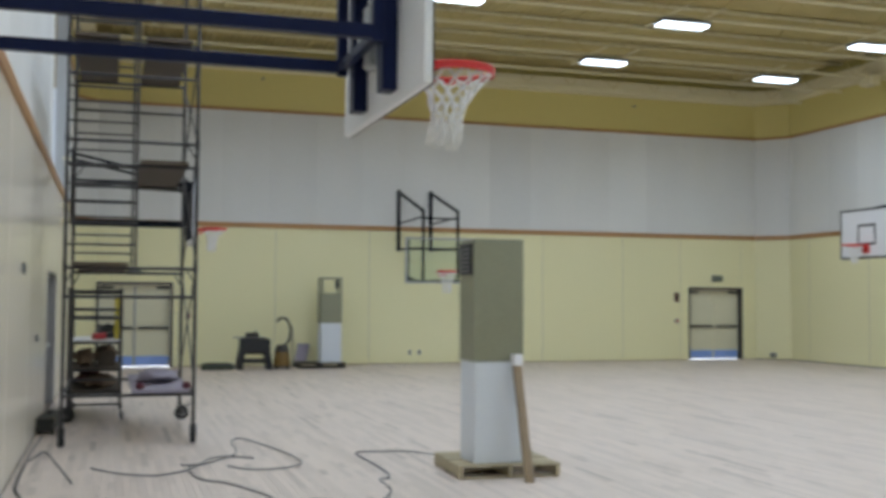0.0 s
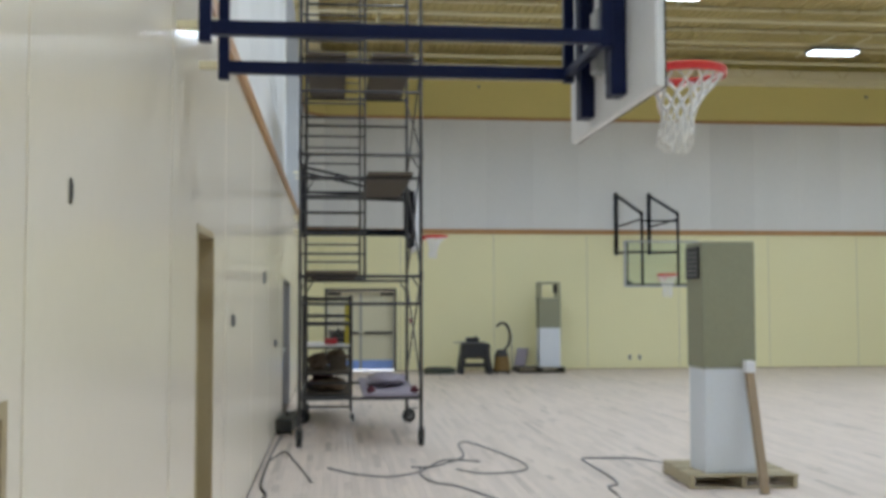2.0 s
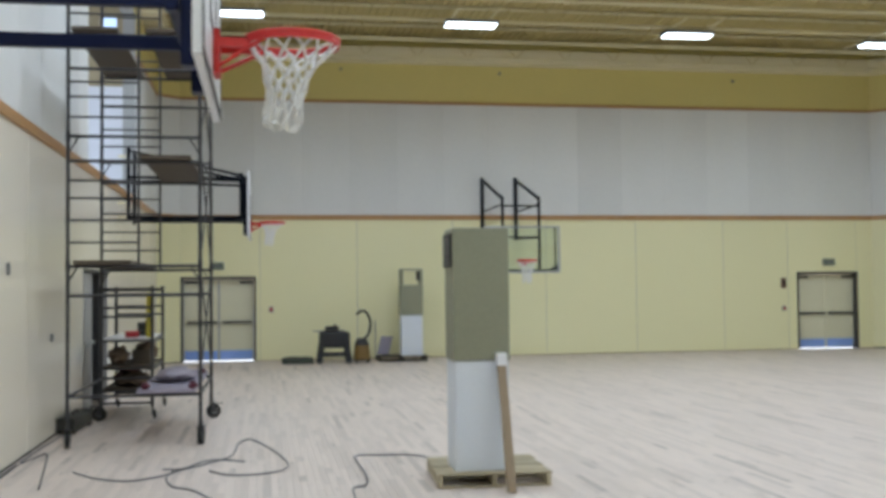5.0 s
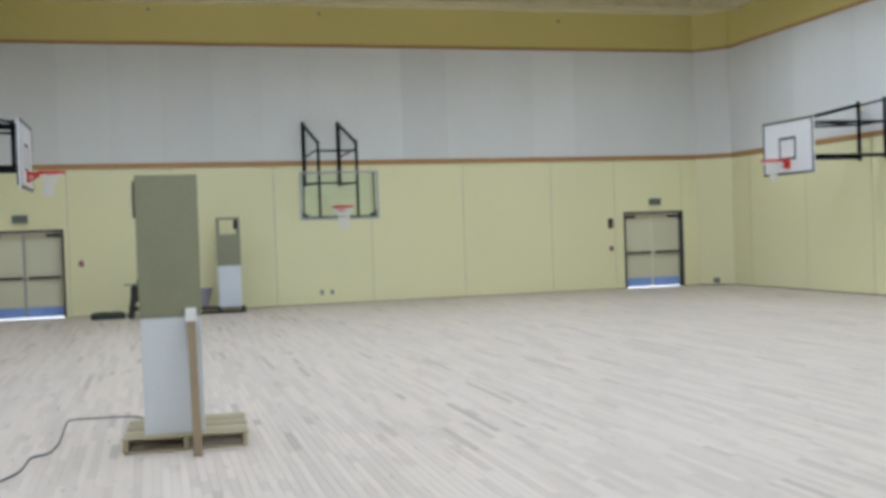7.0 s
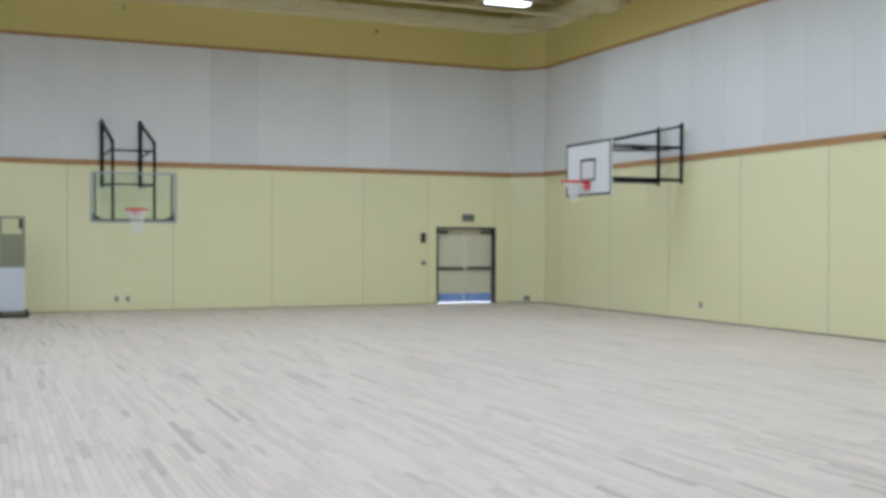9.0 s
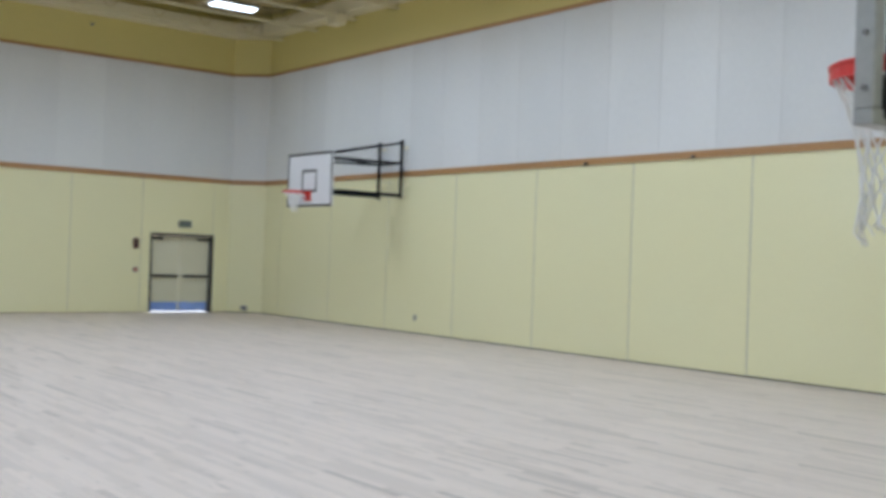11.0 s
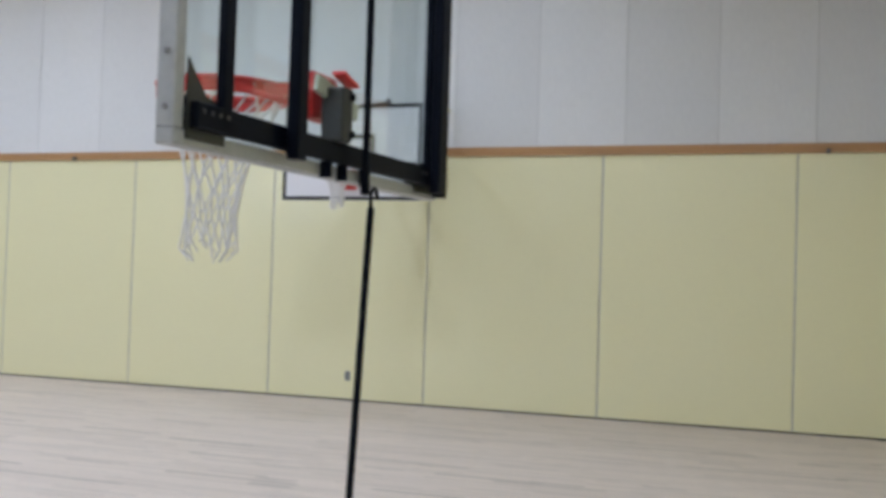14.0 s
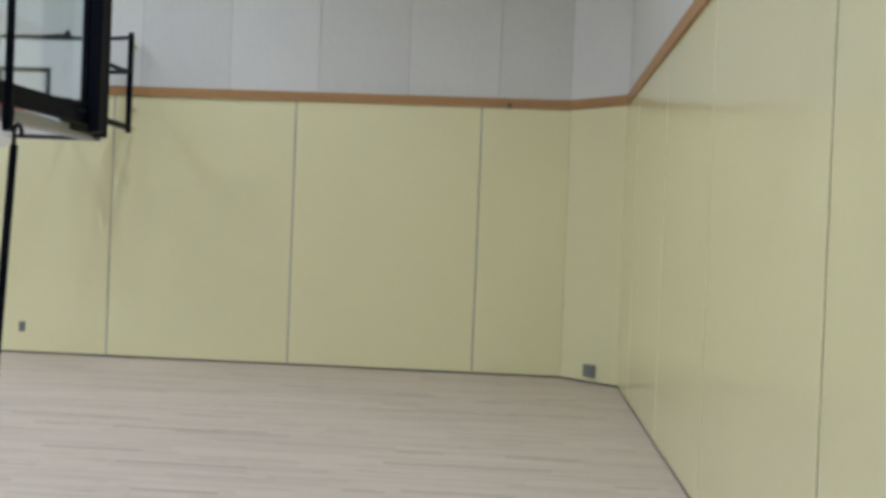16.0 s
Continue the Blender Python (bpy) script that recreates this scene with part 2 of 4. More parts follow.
def rects(a, b, z0, z1, holes):
    """The rectangle a..b, z0..z1 less the holes (a, b, z0, z1)."""
    out = [(a, b, z0, z1)]
    for h0, h1, k0, k1 in holes:
        nxt = []
        for p, q, r, s in out:
            if h1 <= p or h0 >= q or k1 <= r or k0 >= s:
                nxt.append((p, q, r, s))
                continue
            if h0 > p:
                nxt.append((p, h0, r, s))
            if h1 < q:
                nxt.append((h1, q, r, s))
            m0, m1 = max(p, h0), min(q, h1)
            if k0 > r:
                nxt.append((m0, m1, r, k0))
            if k1 < s:
                nxt.append((m0, m1, k1, s))
        out = nxt
    return out


def wall(name, p, q, lower, upper, holes=(), label="", fine=0.003, gap=0.009):
    """A panelled wall from p to q, the hall on its right hand. lower, upper: joints along it, in metres from p."""
    d = Vector((q[0] - p[0], q[1] - p[1], 0))
    L = d.length
    m = pose(p[0], p[1], 0, 0, 0, math.degrees(math.atan2(d.y, d.x)))
    bm = bmesh.new()
    cuts = sorted({0.0, L, *[c for h in holes for c in h[:2]]})
    for a, b in zip(cuts, cuts[1:]):
        for r in rects(a, b, 0, DECK, holes):
            add_box(bm, r[0] - (0.12 if r[0] == 0 else 0), r[1] + (0.12 if r[1] == L else 0), 0.009, 0.26, r[2], r[3])
    base = link(name, bm, M_BACK, m=m)
    tagged(base, label or "hall wall with cream lower panels and white upper panels", "wall", kind="structure")
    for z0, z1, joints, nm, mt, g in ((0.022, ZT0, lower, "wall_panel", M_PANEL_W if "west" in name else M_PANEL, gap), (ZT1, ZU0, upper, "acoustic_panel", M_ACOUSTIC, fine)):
        cuts = [0.0, *[j for j in joints if 0.15 < j < L - 0.15], L]
        for a, b in zip(cuts, cuts[1:]):
            rs = rects(a + (g if a > 0 else 0.0), b - (g if b < L else 0.0), z0, z1, holes)
            if not rs:
                continue
            bm = bmesh.new()
            for r in rs:
                add_box(bm, r[0], r[1], 0.0, 0.0085, r[2], r[3])
            if len(rs) == 1:
                bevel(bm, 0.003)
            part(nm, bm, mt, base)
    rs = rects(0, L, ZU1, DECK, holes)
    bm = bmesh.new()
    for r in rs:
        add_box(bm, r[0], r[1], 0.0, 0.0085, r[2], r[3])
    part("painted_band", bm, M_BAND, base, "yellow painted band under the roof")
    # coloured strip in place of the shade in the gap under the panels
    bm = bmesh.new()
    for r in rects(0, L, 0.0, 0.02, holes):
        add_box(bm, r[0], r[1], 0.003, 0.0085, r[2], r[3])
    part("base_gap_shade", bm, M_TAN if "north" in name else M_RUBBER, base, "thin strip standing in for the shaded gap along the floor")
    for z0, z1, w in ((ZT0, ZT1, 0.03), (ZU0, ZU1, 0.03)):
        bm = bmesh.new()
        for r in rects(0.01, L - 0.01, z0, z1, [(h[0], h[1], h[2] + 0.2, h[3]) for h in holes]):
            add_box(bm, r[0], r[1], -w, 0.0085, r[2], r[3])
        part("wood_trim", bm, M_TRIM, base, "oak trim rail")
    return base


def joints(ys, origin, sign):
    return [sign * (y - origin) for y in ys]


N0, N1 = 0.90, 19.30
D1 = (0.90 + 0.02, 2.72)
D2 = (17.07, 18.85)
DOORH = 2.08
wall("wall_north", (N0, YF), (N1, YF), joints([2.82, 5.22, 7.66, 10.1, 12.54, 14.98, 16.82, 18.82], N0, 1), [0.6 + 1.187 * k for k in range(16)],
     [(D1[0] - N0, D1[1] - N0, 0, DOORH), (D2[0] - N0, D2[1] - N0, 0, DOORH)], fine=0.001, gap=0.006)
wall("wall_corner_ne", (N1, YF), (XR, 26.3), [], [])
wall("wall_east", (XR, 26.3), (XR, -0.10), [26.3 - (5.925 + 2.44 * k) for k in range(8, -3, -1)], [26.3 - (0.83 + 1.187 * k) for k in range(21, -1, -1)])
wall("wall_corner_se", (XR, -0.10), (19.32, YN), [], [])
wall("wall_south", (19.32, YN), (1.05, YS), joints([18.1, 15.7, 13.4, 10.65, 8.7, 6.0, 3.6], 19.32, -1), [0.5 + 1.19 * k for k in range(15)], gap=0.016)
wall("wall_corner_sw", (1.05, YS), (XL, -0.10), [], [])
W0 = -0.10
AL0, AL1 = 16.6, 22.4
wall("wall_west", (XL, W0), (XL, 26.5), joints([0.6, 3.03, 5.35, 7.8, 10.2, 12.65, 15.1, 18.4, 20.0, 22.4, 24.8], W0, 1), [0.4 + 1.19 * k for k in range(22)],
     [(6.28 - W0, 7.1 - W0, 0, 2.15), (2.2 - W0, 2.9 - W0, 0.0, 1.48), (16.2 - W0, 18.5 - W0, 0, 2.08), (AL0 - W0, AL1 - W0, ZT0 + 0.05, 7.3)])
wall("wall_corner_nw", (XL, 26.5), (N0, YF), [], [])

# ---- roof ----
bm = bmesh.new()
u = XL - 0.3
prof = []
while u < XR + 0.3:
    prof += [(u, DECK), (u + 0.09, DECK), (u + 0.105, DECK + 0.04), (u + 0.155, DECK + 0.04)]
    u += 0.17
lo = [bm.verts.new((x, YN - 0.3, z)) for x, z in prof]
hi = [bm.verts.new((x, YF + 0.3, z)) for x, z in prof]
for i in range(len(prof) - 1):
    bm.faces.new((lo[i], lo[i + 1], hi[i + 1], hi[i]))
add_box(bm, XL - 0.3, XR + 0.3, YN - 0.3, YF + 0.3, DECK + 0.06, DECK + 0.3)
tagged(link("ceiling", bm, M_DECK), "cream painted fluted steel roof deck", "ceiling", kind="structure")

bm = bmesh.new()
ring = [(N0, YF), (N1, YF), (XR, 26.3), (XR, -0.10), (19.32, YN), (1.05, YS), (XL, -0.10), (XL, 26.5)]
cx, cy = 10.2, 13.1
inner = [(x - 0.42 * math.copysign(1, x - cx) * (1.0 if abs(x - cx) > 9.4 else 0.55), y - 0.42 * math.copysign(1, y - cy) * (1.0 if abs(y - cy) > 13.5 else 0.55)) for x, y in ring]
for i in range(8):
    a, b = ring[i], ring[(i + 1) % 8]
    c, d = inner[(i + 1) % 8], inner[i]
    lov = [bm.verts.new((*p, ZB)) for p in (a, b, c, d)]
    hiv = [bm.verts.new((*p, ZB + 0.34)) for p in (a, b, c, d)]
    bm.faces.new(lov)
    bm.faces.new(hiv)
    for k in range(4):
        bm.faces.new((lov[k], lov[(k + 1) % 4], hiv[(k + 1) % 4], hiv[k]))
tagged(link("trim_soffit", bm, M_SOFFIT), "cream ledge running round the hall under the roof", "soffit", kind="structure")


def joist(y):
    z0, z1 = 7.34, DECK - 0.01
    ob = thing("roof_joist", "cream painted open-web steel roof joist", "joist", group="roof joists", m=pose(0, y, 0))
    for nm, z in (("bottom_chord", z0), ("top_chord", z1 - 0.05)):
        bm = bmesh.new()
        for s in (-1, 1):
            add_box(bm, XL - 0.1, XR + 0.1, s * 0.012, s * 0.075, z, z + 0.008)
            add_box(bm, XL - 0.1, XR + 0.1, s * 0.012, s * 0.02, z + 0.008, z + 0.055)
        part(nm, bm, M_STEEL_C, ob)
    x, up = XL, True
    while x < XR - 0.6:
        a = (x, 0, z0 + 0.03 if up else z1 - 0.03)
        b = (x + 0.62, 0, z1 - 0.03 if up else z0 + 0.03)
        # webs take the deck's shaded cream, darker than the chords
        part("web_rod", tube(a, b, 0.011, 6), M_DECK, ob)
        x += 0.62
        up = not up
    return ob


JY = [22.2 + 1.75 * k for k in range(2, -13, -1)]
first = joist(JY[0])
for y in JY[1:]:
    copy_thing(first, pose(0, y, 0))


def ceiling_light():
    ob = thing("ceiling_light", "rectangular white high-bay light hung under a joist, lit", "ceiling light", group="high-bay lights")
    bm = boxbm(-0.55, 0.55, -0.2, 0.2, 0.0, 0.07, 0.015, 2)
    part("housing", bm, M_GREY, ob, "grey steel housing")
    part("diffuser", boxbm(-0.52, 0.52, -0.18, 0.18, -0.022, -0.004, 0.006), M_LAMP, ob, "glowing white diffuser")
    for s in (-0.4, 0.4):
        part("hanger", tube((s, 0, 0.07), (s, 0, 0.105), 0.008, 6), M_ALU, ob)
        part("support_channel", boxbm(s - 0.02, s + 0.02, -0.95, 0.95, 0.105, 0.139, 0.003), M_STEEL_C, ob, "cream steel channel under the joists")
    return ob


lights = [(x, y) for y in (22.2, 18.7, 15.2, 11.7, 8.2, 4.7, 1.2) for x in (2.4, 7.3, 12.3, 17.3)]
lights.remove((17.3, 1.2))  # the south-east corner has no light
lights = [(2.4 + (x - 2.4) * 0.975, y + (x - 12.0) * 0.065) for x, y in lights]  # the rows run slightly askew
base_light = ceiling_light()
base_light.matrix_basis = pose(*lights[0], 7.2)
for x, y in lights[1:]:
    copy_thing(base_light, pose(x, y, 7.2))
lamp_data = bpy.data.lights.new("high_bay_lamp", 'AREA')
lamp_data.shape, lamp_data.size, lamp_data.size_y = 'RECTANGLE', 0.90, 0.12
lamp_data.energy, lamp_data.color = LAMP, (0.86, 0.95, 1.0)
lamp_data.spread = radians(168)
for x, y in lights:
    new("high_bay_lamp", lamp_data).matrix_basis = pose(x, y, 7.174)

# ---- doors ----
def double_door(x0, x1, name, astragal):
    ob = thing(name, "closed cream double exit doors in a dark steel frame, daylight under them", "door", kind="structure", m=pose(x0, YF, 0))
    w = x1 - x0
    for nm, a in (("frame_jamb", (0.0, 0.05, 0, DOORH)), ("frame_jamb", (w - 0.05, w, 0, DOORH)), ("frame_head", (0.05, w - 0.05, DOORH - 0.07, DOORH))):
        part(nm, boxbm(a[0], a[1], -0.012, 0.25, a[2], a[3], 0.004), M_DARKFRAME_SHADE, ob)
    mid = w / 2
    for a, b in ((0.055, mid - 0.006), (mid + 0.006, w - 0.055)):
        leaf = part("door_leaf", boxbm(a, b, 0.16, 0.205, 0.035, DOORH - 0.075, 0.003), M_DOOR, ob)
        part("kick_plate", boxbm(a + 0.02, b - 0.02, 0.154, 0.159, 0.045, 0.27, 0.001), M_KICK, leaf, "blue kick plate")
        part("push_bar", boxbm(a + 0.08, b - 0.04, 0.08, 0.125, 0.93, 0.99, 0.01, 2), M_DARKFRAME_SHADE, leaf, "dark panic bar")
        for s in (a + 0.1, b - 0.08):
            part("bar_mount", boxbm(s - 0.02, s + 0.02, 0.122, 0.16, 0.94, 0.98, 0.004), M_GREY, leaf)
        part("door_closer", boxbm((a + 0.02) if a < mid - 0.1 else b - 0.34, (a + 0.34) if a < mid - 0.1 else b - 0.02, 0.10, 0.16, DOORH - 0.17, DOORH - 0.1, 0.006), M_DARKFRAME_SHADE, leaf)
    if astragal:
        part("astragal", boxbm(mid - 0.025, mid + 0.025, 0.144, 0.158, 0.035, DOORH - 0.09, 0.004), M_ALU, ob, "bright metal astragal")
    return ob


double_door(D1[0], D1[1], "door_1", True)
double_door(D2[0], D2[1], "door_2", False)


def exit_sign(x):
    ob = thing("exit_sign", "small dark exit sign over the doors", "exit sign", m=pose(x, YF, 2.34), group="exit signs")
    part("case", boxbm(-0.17, 0.17, -0.055, -0.001, -0.09, 0.09, 0.01, 2), M_GREY, ob)
    part("face", boxbm(-0.15, 0.15, -0.0605, -0.0555, -0.075, 0.075, 0.002), M_SIGN, ob)
    for k in range(4):
        part("letter_bar", boxbm(-0.11 + 0.06 * k, -0.075 + 0.06 * k, -0.064, -0.061, -0.045, 0.045), M_GREY, ob)


exit_sign(1.78)
exit_sign(18.0)

# west wall: a door recess, a niche and a dark doorway
def recess(name, y0, y1, z1, depth, leaf, label):
    ob = thing(name, label, "door" if z1 > 1.8 else "niche", kind="structure", m=pose(XL, y0, 0))
    w = y1 - y0
    bm = bmesh.new()
    t = 0.04
    add_box(bm, -depth, 0.004, 0, t, 0, z1)
    add_box(bm, -depth, 0.004, w - t, w, 0, z1)
    add_box(bm, -depth, 0.004, t, w - t, z1 - t, z1)
    part("jamb", bm, M_TAN, ob)
    part("leaf", boxbm(-depth, -depth + 0.045, t, w - t, 0.01, z1 - t, 0.003), leaf, ob)
    part("handle", tube((-depth + 0.045, t + 0.1, 1.0), (-depth + 0.1, t + 0.1, 1.0), 0.02, 10), M_ALU, ob)
    return ob


recess("door_3", 6.28, 7.1, 2.15, 0.24, M_TAN, "closed tan door set back in the wall")
recess("niche_1", 2.2, 2.9, 1.48, 0.24, M_TAN, "tan recess in the wall panel")
dw = thing("door_4", "grey double doors in a dark frame, one leaf open on a room with shade painted in", "door", kind="structure", m=pose(XL, 16.2, 0))
part("frame_jamb", boxbm(-0.26, 0.006, 0.0, 0.05, 0, 2.08, 0.004), M_GREY, dw)
part("frame_jamb", boxbm(-0.26, 0.006, 2.25, 2.30, 0, 2.08, 0.004), M_GREYDOOR, dw)
part("frame_head", boxbm(-0.26, 0.006, 0.05, 2.25, 2.03, 2.08, 0.004), M_DARKFRAME_SHADE, dw)
leaf = part("door_leaf", boxbm(-0.10, -0.055, 0.055, 1.12, 0.01, 2.025, 0.003), M_GREYDOOR, dw, "grey painted steel leaf, closed")
part("push_bar", boxbm(-0.03, 0.0, 0.2, 1.0, 0.96, 1.02, 0.01, 2), M_ALU, leaf)
for y in (0.24, 0.96):
    part("bar_mount", boxbm(-0.056, -0.028, y - 0.02, y + 0.02, 0.97, 1.01), M_ALU, leaf)
# open leaf and unseen room added, near black so the gap reads as shade
part("door_leaf", boxbm(-1.20, -0.12, 2.20, 2.245, 0.01, 2.025, 0.003), M_DARKFRAME_SHADE, dw, "leaf standing open into the room, its dark colour standing in for shade")
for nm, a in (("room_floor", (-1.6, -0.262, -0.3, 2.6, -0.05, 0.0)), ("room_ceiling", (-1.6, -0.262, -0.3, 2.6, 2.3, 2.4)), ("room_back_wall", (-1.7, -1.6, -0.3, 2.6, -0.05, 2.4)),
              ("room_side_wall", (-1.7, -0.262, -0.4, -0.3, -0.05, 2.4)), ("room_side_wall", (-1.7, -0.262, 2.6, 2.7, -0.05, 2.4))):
    part(nm, boxbm(*a), M_DARKFRAME_SHADE, dw)

# gallery behind the west wall
g = thing("gallery_recess", "bright white gallery recess above the trim with a daylight window", "recess", kind="structure")
part("floor_slab", boxbm(-2.6, XL - 0.24, AL0 - 0.2, AL1 + 0.2, 3.3, 3.5), M_PLASTER, g)
part("end_wall", boxbm(-2.6, XL - 0.262, AL1, AL1 + 0.2, 3.5, 5.85), M_PLASTER, g)
bm = bmesh.new()
for r in rects(-2.6, XL - 0.262, 5.85, 7.8, [(-0.32, 0.02, 6.85, 7.3)]):
    add_box(bm, r[0], r[1], AL1, AL1 + 0.2, r[2], r[3])
part("end_wall_upper", bm, M_TAN, g)
part("near_wall", boxbm(-2.6, XL - 0.262, AL0 - 0.2, AL0, 3.5, 7.8), M_PLASTER, g)
part("gallery_ceiling", boxbm(-2.8, XL - 0.262, AL0 - 0.2, AL1 + 0.2, 7.8, 7.95), M_PLASTER, g)
bm = bmesh.new()
for r in rects(AL0 - 0.2, AL1 + 0.2, 3.3, 7.8, [(AL0 + 0.8, AL1 - 0.4, 4.2, 6.6)]):
    add_box(bm, -2.8, -2.6, r[0], r[1], r[2], r[3])
part("back_wall", bm, M_PLASTER, g)
part("gallery_pane", boxbm(-2.72, -2.71, AL0 + 0.8, AL1 - 0.4, 4.2, 6.6), M_WINGLASS, g).visible_shadow = False
wl = bpy.data.lights.new("window_daylight", 'AREA')
wl.shape, wl.size, wl.size_y, wl.energy, wl.color = 'RECTANGLE', 4.4, 2.3, 50.0, (0.86, 0.92, 1.0)
new("window_daylight", wl).matrix_basis = look((-2.58, 19.7, 5.4), (2.0, 20.2, 4.6))

# outside ground
bm = bmesh.new()
R = 60
for a, b in (((-R, YN - R), (R + 20, YN - 0.3)), ((-R, YF + 0.3), (R + 20, YF + R)), ((-R, YN - 0.3), (XL - 0.3, YF + 0.3)), ((XR + 0.3, YN - 0.3), (R + 20, YF + 0.3))):
    bm.faces.new([bm.verts.new(v) for v in ((a[0], a[1], -0.02), (b[0], a[1], -0.02), (b[0], b[1], -0.02), (a[0], b[1], -0.02))])
tagged(link("ground", bm, M_CONCRETE), "pale concrete paving outside the hall", "ground", kind="structure")


# ---- basketball hoops ----
def rim_and_net(parent, cx, z, r=0.228, off=0.15, drop=0.49, sag=0.0, cord_r=0.0068, waist=1.0, band=0.034, plate=0.13):
    """A rim in front (+x) of a board at x = cx, its ring at height z."""
    c = Vector((cx + off + r, 0, z))
    bm = bmesh.new()
    n, k = 28, 8
    rings = []
    for i in range(n):
        a = 2 * math.pi * i / n
        rings.append([bm.verts.new(c + Vector(((r + 0.012 * math.cos(b)) * math.cos(a), (r + 0.012 * math.cos(b)) * math.sin(a), 0.012 * math.sin(b)))) for b in (2 * math.pi * j / k for j in range(k))])
    for i in range(n):
        p, q = rings[i], rings[(i + 1) % n]
        for j in range(k):
            bm.faces.new((p[j], q[j], q[(j + 1) % k], p[(j + 1) % k]))
    rim = part("rim", bm, M_RED, parent, "red painted steel rim", smooth=True)
    bm = bmesh.new()
    bands = []
    for i in range(n):
        a = 2 * math.pi * i / n
        bands.append([bm.verts.new(c + Vector((q * math.cos(a), q * math.sin(a), h))) for q, h in ((r + 0.006, -0.008), (r + 0.006, -band), (r - 0.002, -band), (r - 0.002, -0.008))])
    for i in range(n):
        p, q = bands[i], bands[(i + 1) % n]
        for j in range(4):
            bm.faces.new((p[j], q[j], q[(j + 1) % 4], p[(j + 1) % 4]))
    part("net_band", bm, M_RED, rim)
    bm = bmesh.new()
    add_box(bm, cx, cx + 0.03, -0.09, 0.09, z - plate, z + 0.03)
    for s in (-1, 1):
        add_box(bm, cx + 0.03, cx + off + 0.03, s * 0.055, s * 0.085, z - 0.055, z - 0.004)
    add_box(bm, cx + 0.03, cx + off + 0.02, -0.085, 0.085, z - 0.012, z - 0.004)
    for s in (-1, 1):
        add_tube(bm, (cx + 0.02, s * 0.07, z - plate + 0.03), (cx + off + 0.1, s * 0.16, z - 0.02), 0.011, 6)
    part("bracket", bm, M_RED, rim)
    # net: crossing cords that narrow downwards
    bm = bmesh.new()
    m, levels = 12, 7
    zs = [z - 0.012 - drop / 6 * i for i in range(levels)]
    rs = [r * k for k in (1.0, 0.83 * waist ** 0.4, 0.64 * waist ** 0.7, 0.53 * waist, 0.46 * waist, 0.43 * waist, 0.47 * waist)]
    rnd = random.Random(5)
    pts = [[c + Vector((rs[i] * math.cos(2 * math.pi * (j + 0.5 * (i % 2) + 0.08 * i) / m) + rnd.uniform(-0.004, 0.004) - 0.012 * i * sag + rnd.uniform(-0.009, 0.009) * (i > 1), rs[i] * math.sin(2 * math.pi * (j + 0.5 * (i % 2) + 0.08 * i) / m) + rnd.uniform(-0.004, 0.004) + rnd.uniform(-0.012, 0.012) * (i > 1), zs[i] - z + (rnd.uniform(-0.05, 0.015) if i == levels - 1 else rnd.uniform(-0.012, 0.012) * (i > 0)))) for j in range(m)] for i in range(levels)]
    for i in range(levels - 1):
        for j in range(m):
            other = (j + 1) % m if i % 2 else (j - 1) % m
            for t in (j, other):
                add_tube(bm, pts[i][j], pts[i + 1][t], cord_r, 5)
    for j in range(m):
        # loose, tangled ends
        e = pts[levels - 1][j]
        for k in (1, 2):
            w = pts[levels - 1][(j + k * 2 + 1) % m]
            add_tube(bm, e, e.lerp(w, 0.2) + Vector((0, 0, rnd.uniform(-0.055, -0.01))), cord_r * 0.8, 5)
    for i in (1, 3, 5):
        for j in range(m):
            bmesh.ops.create_icosphere(bm, subdivisions=1, radius=cord_r * 1.4, matrix=Matrix.Translation(pts[i][j]))
    part("net", bm, M_NET, rim, "white knotted cord net")
    return rim


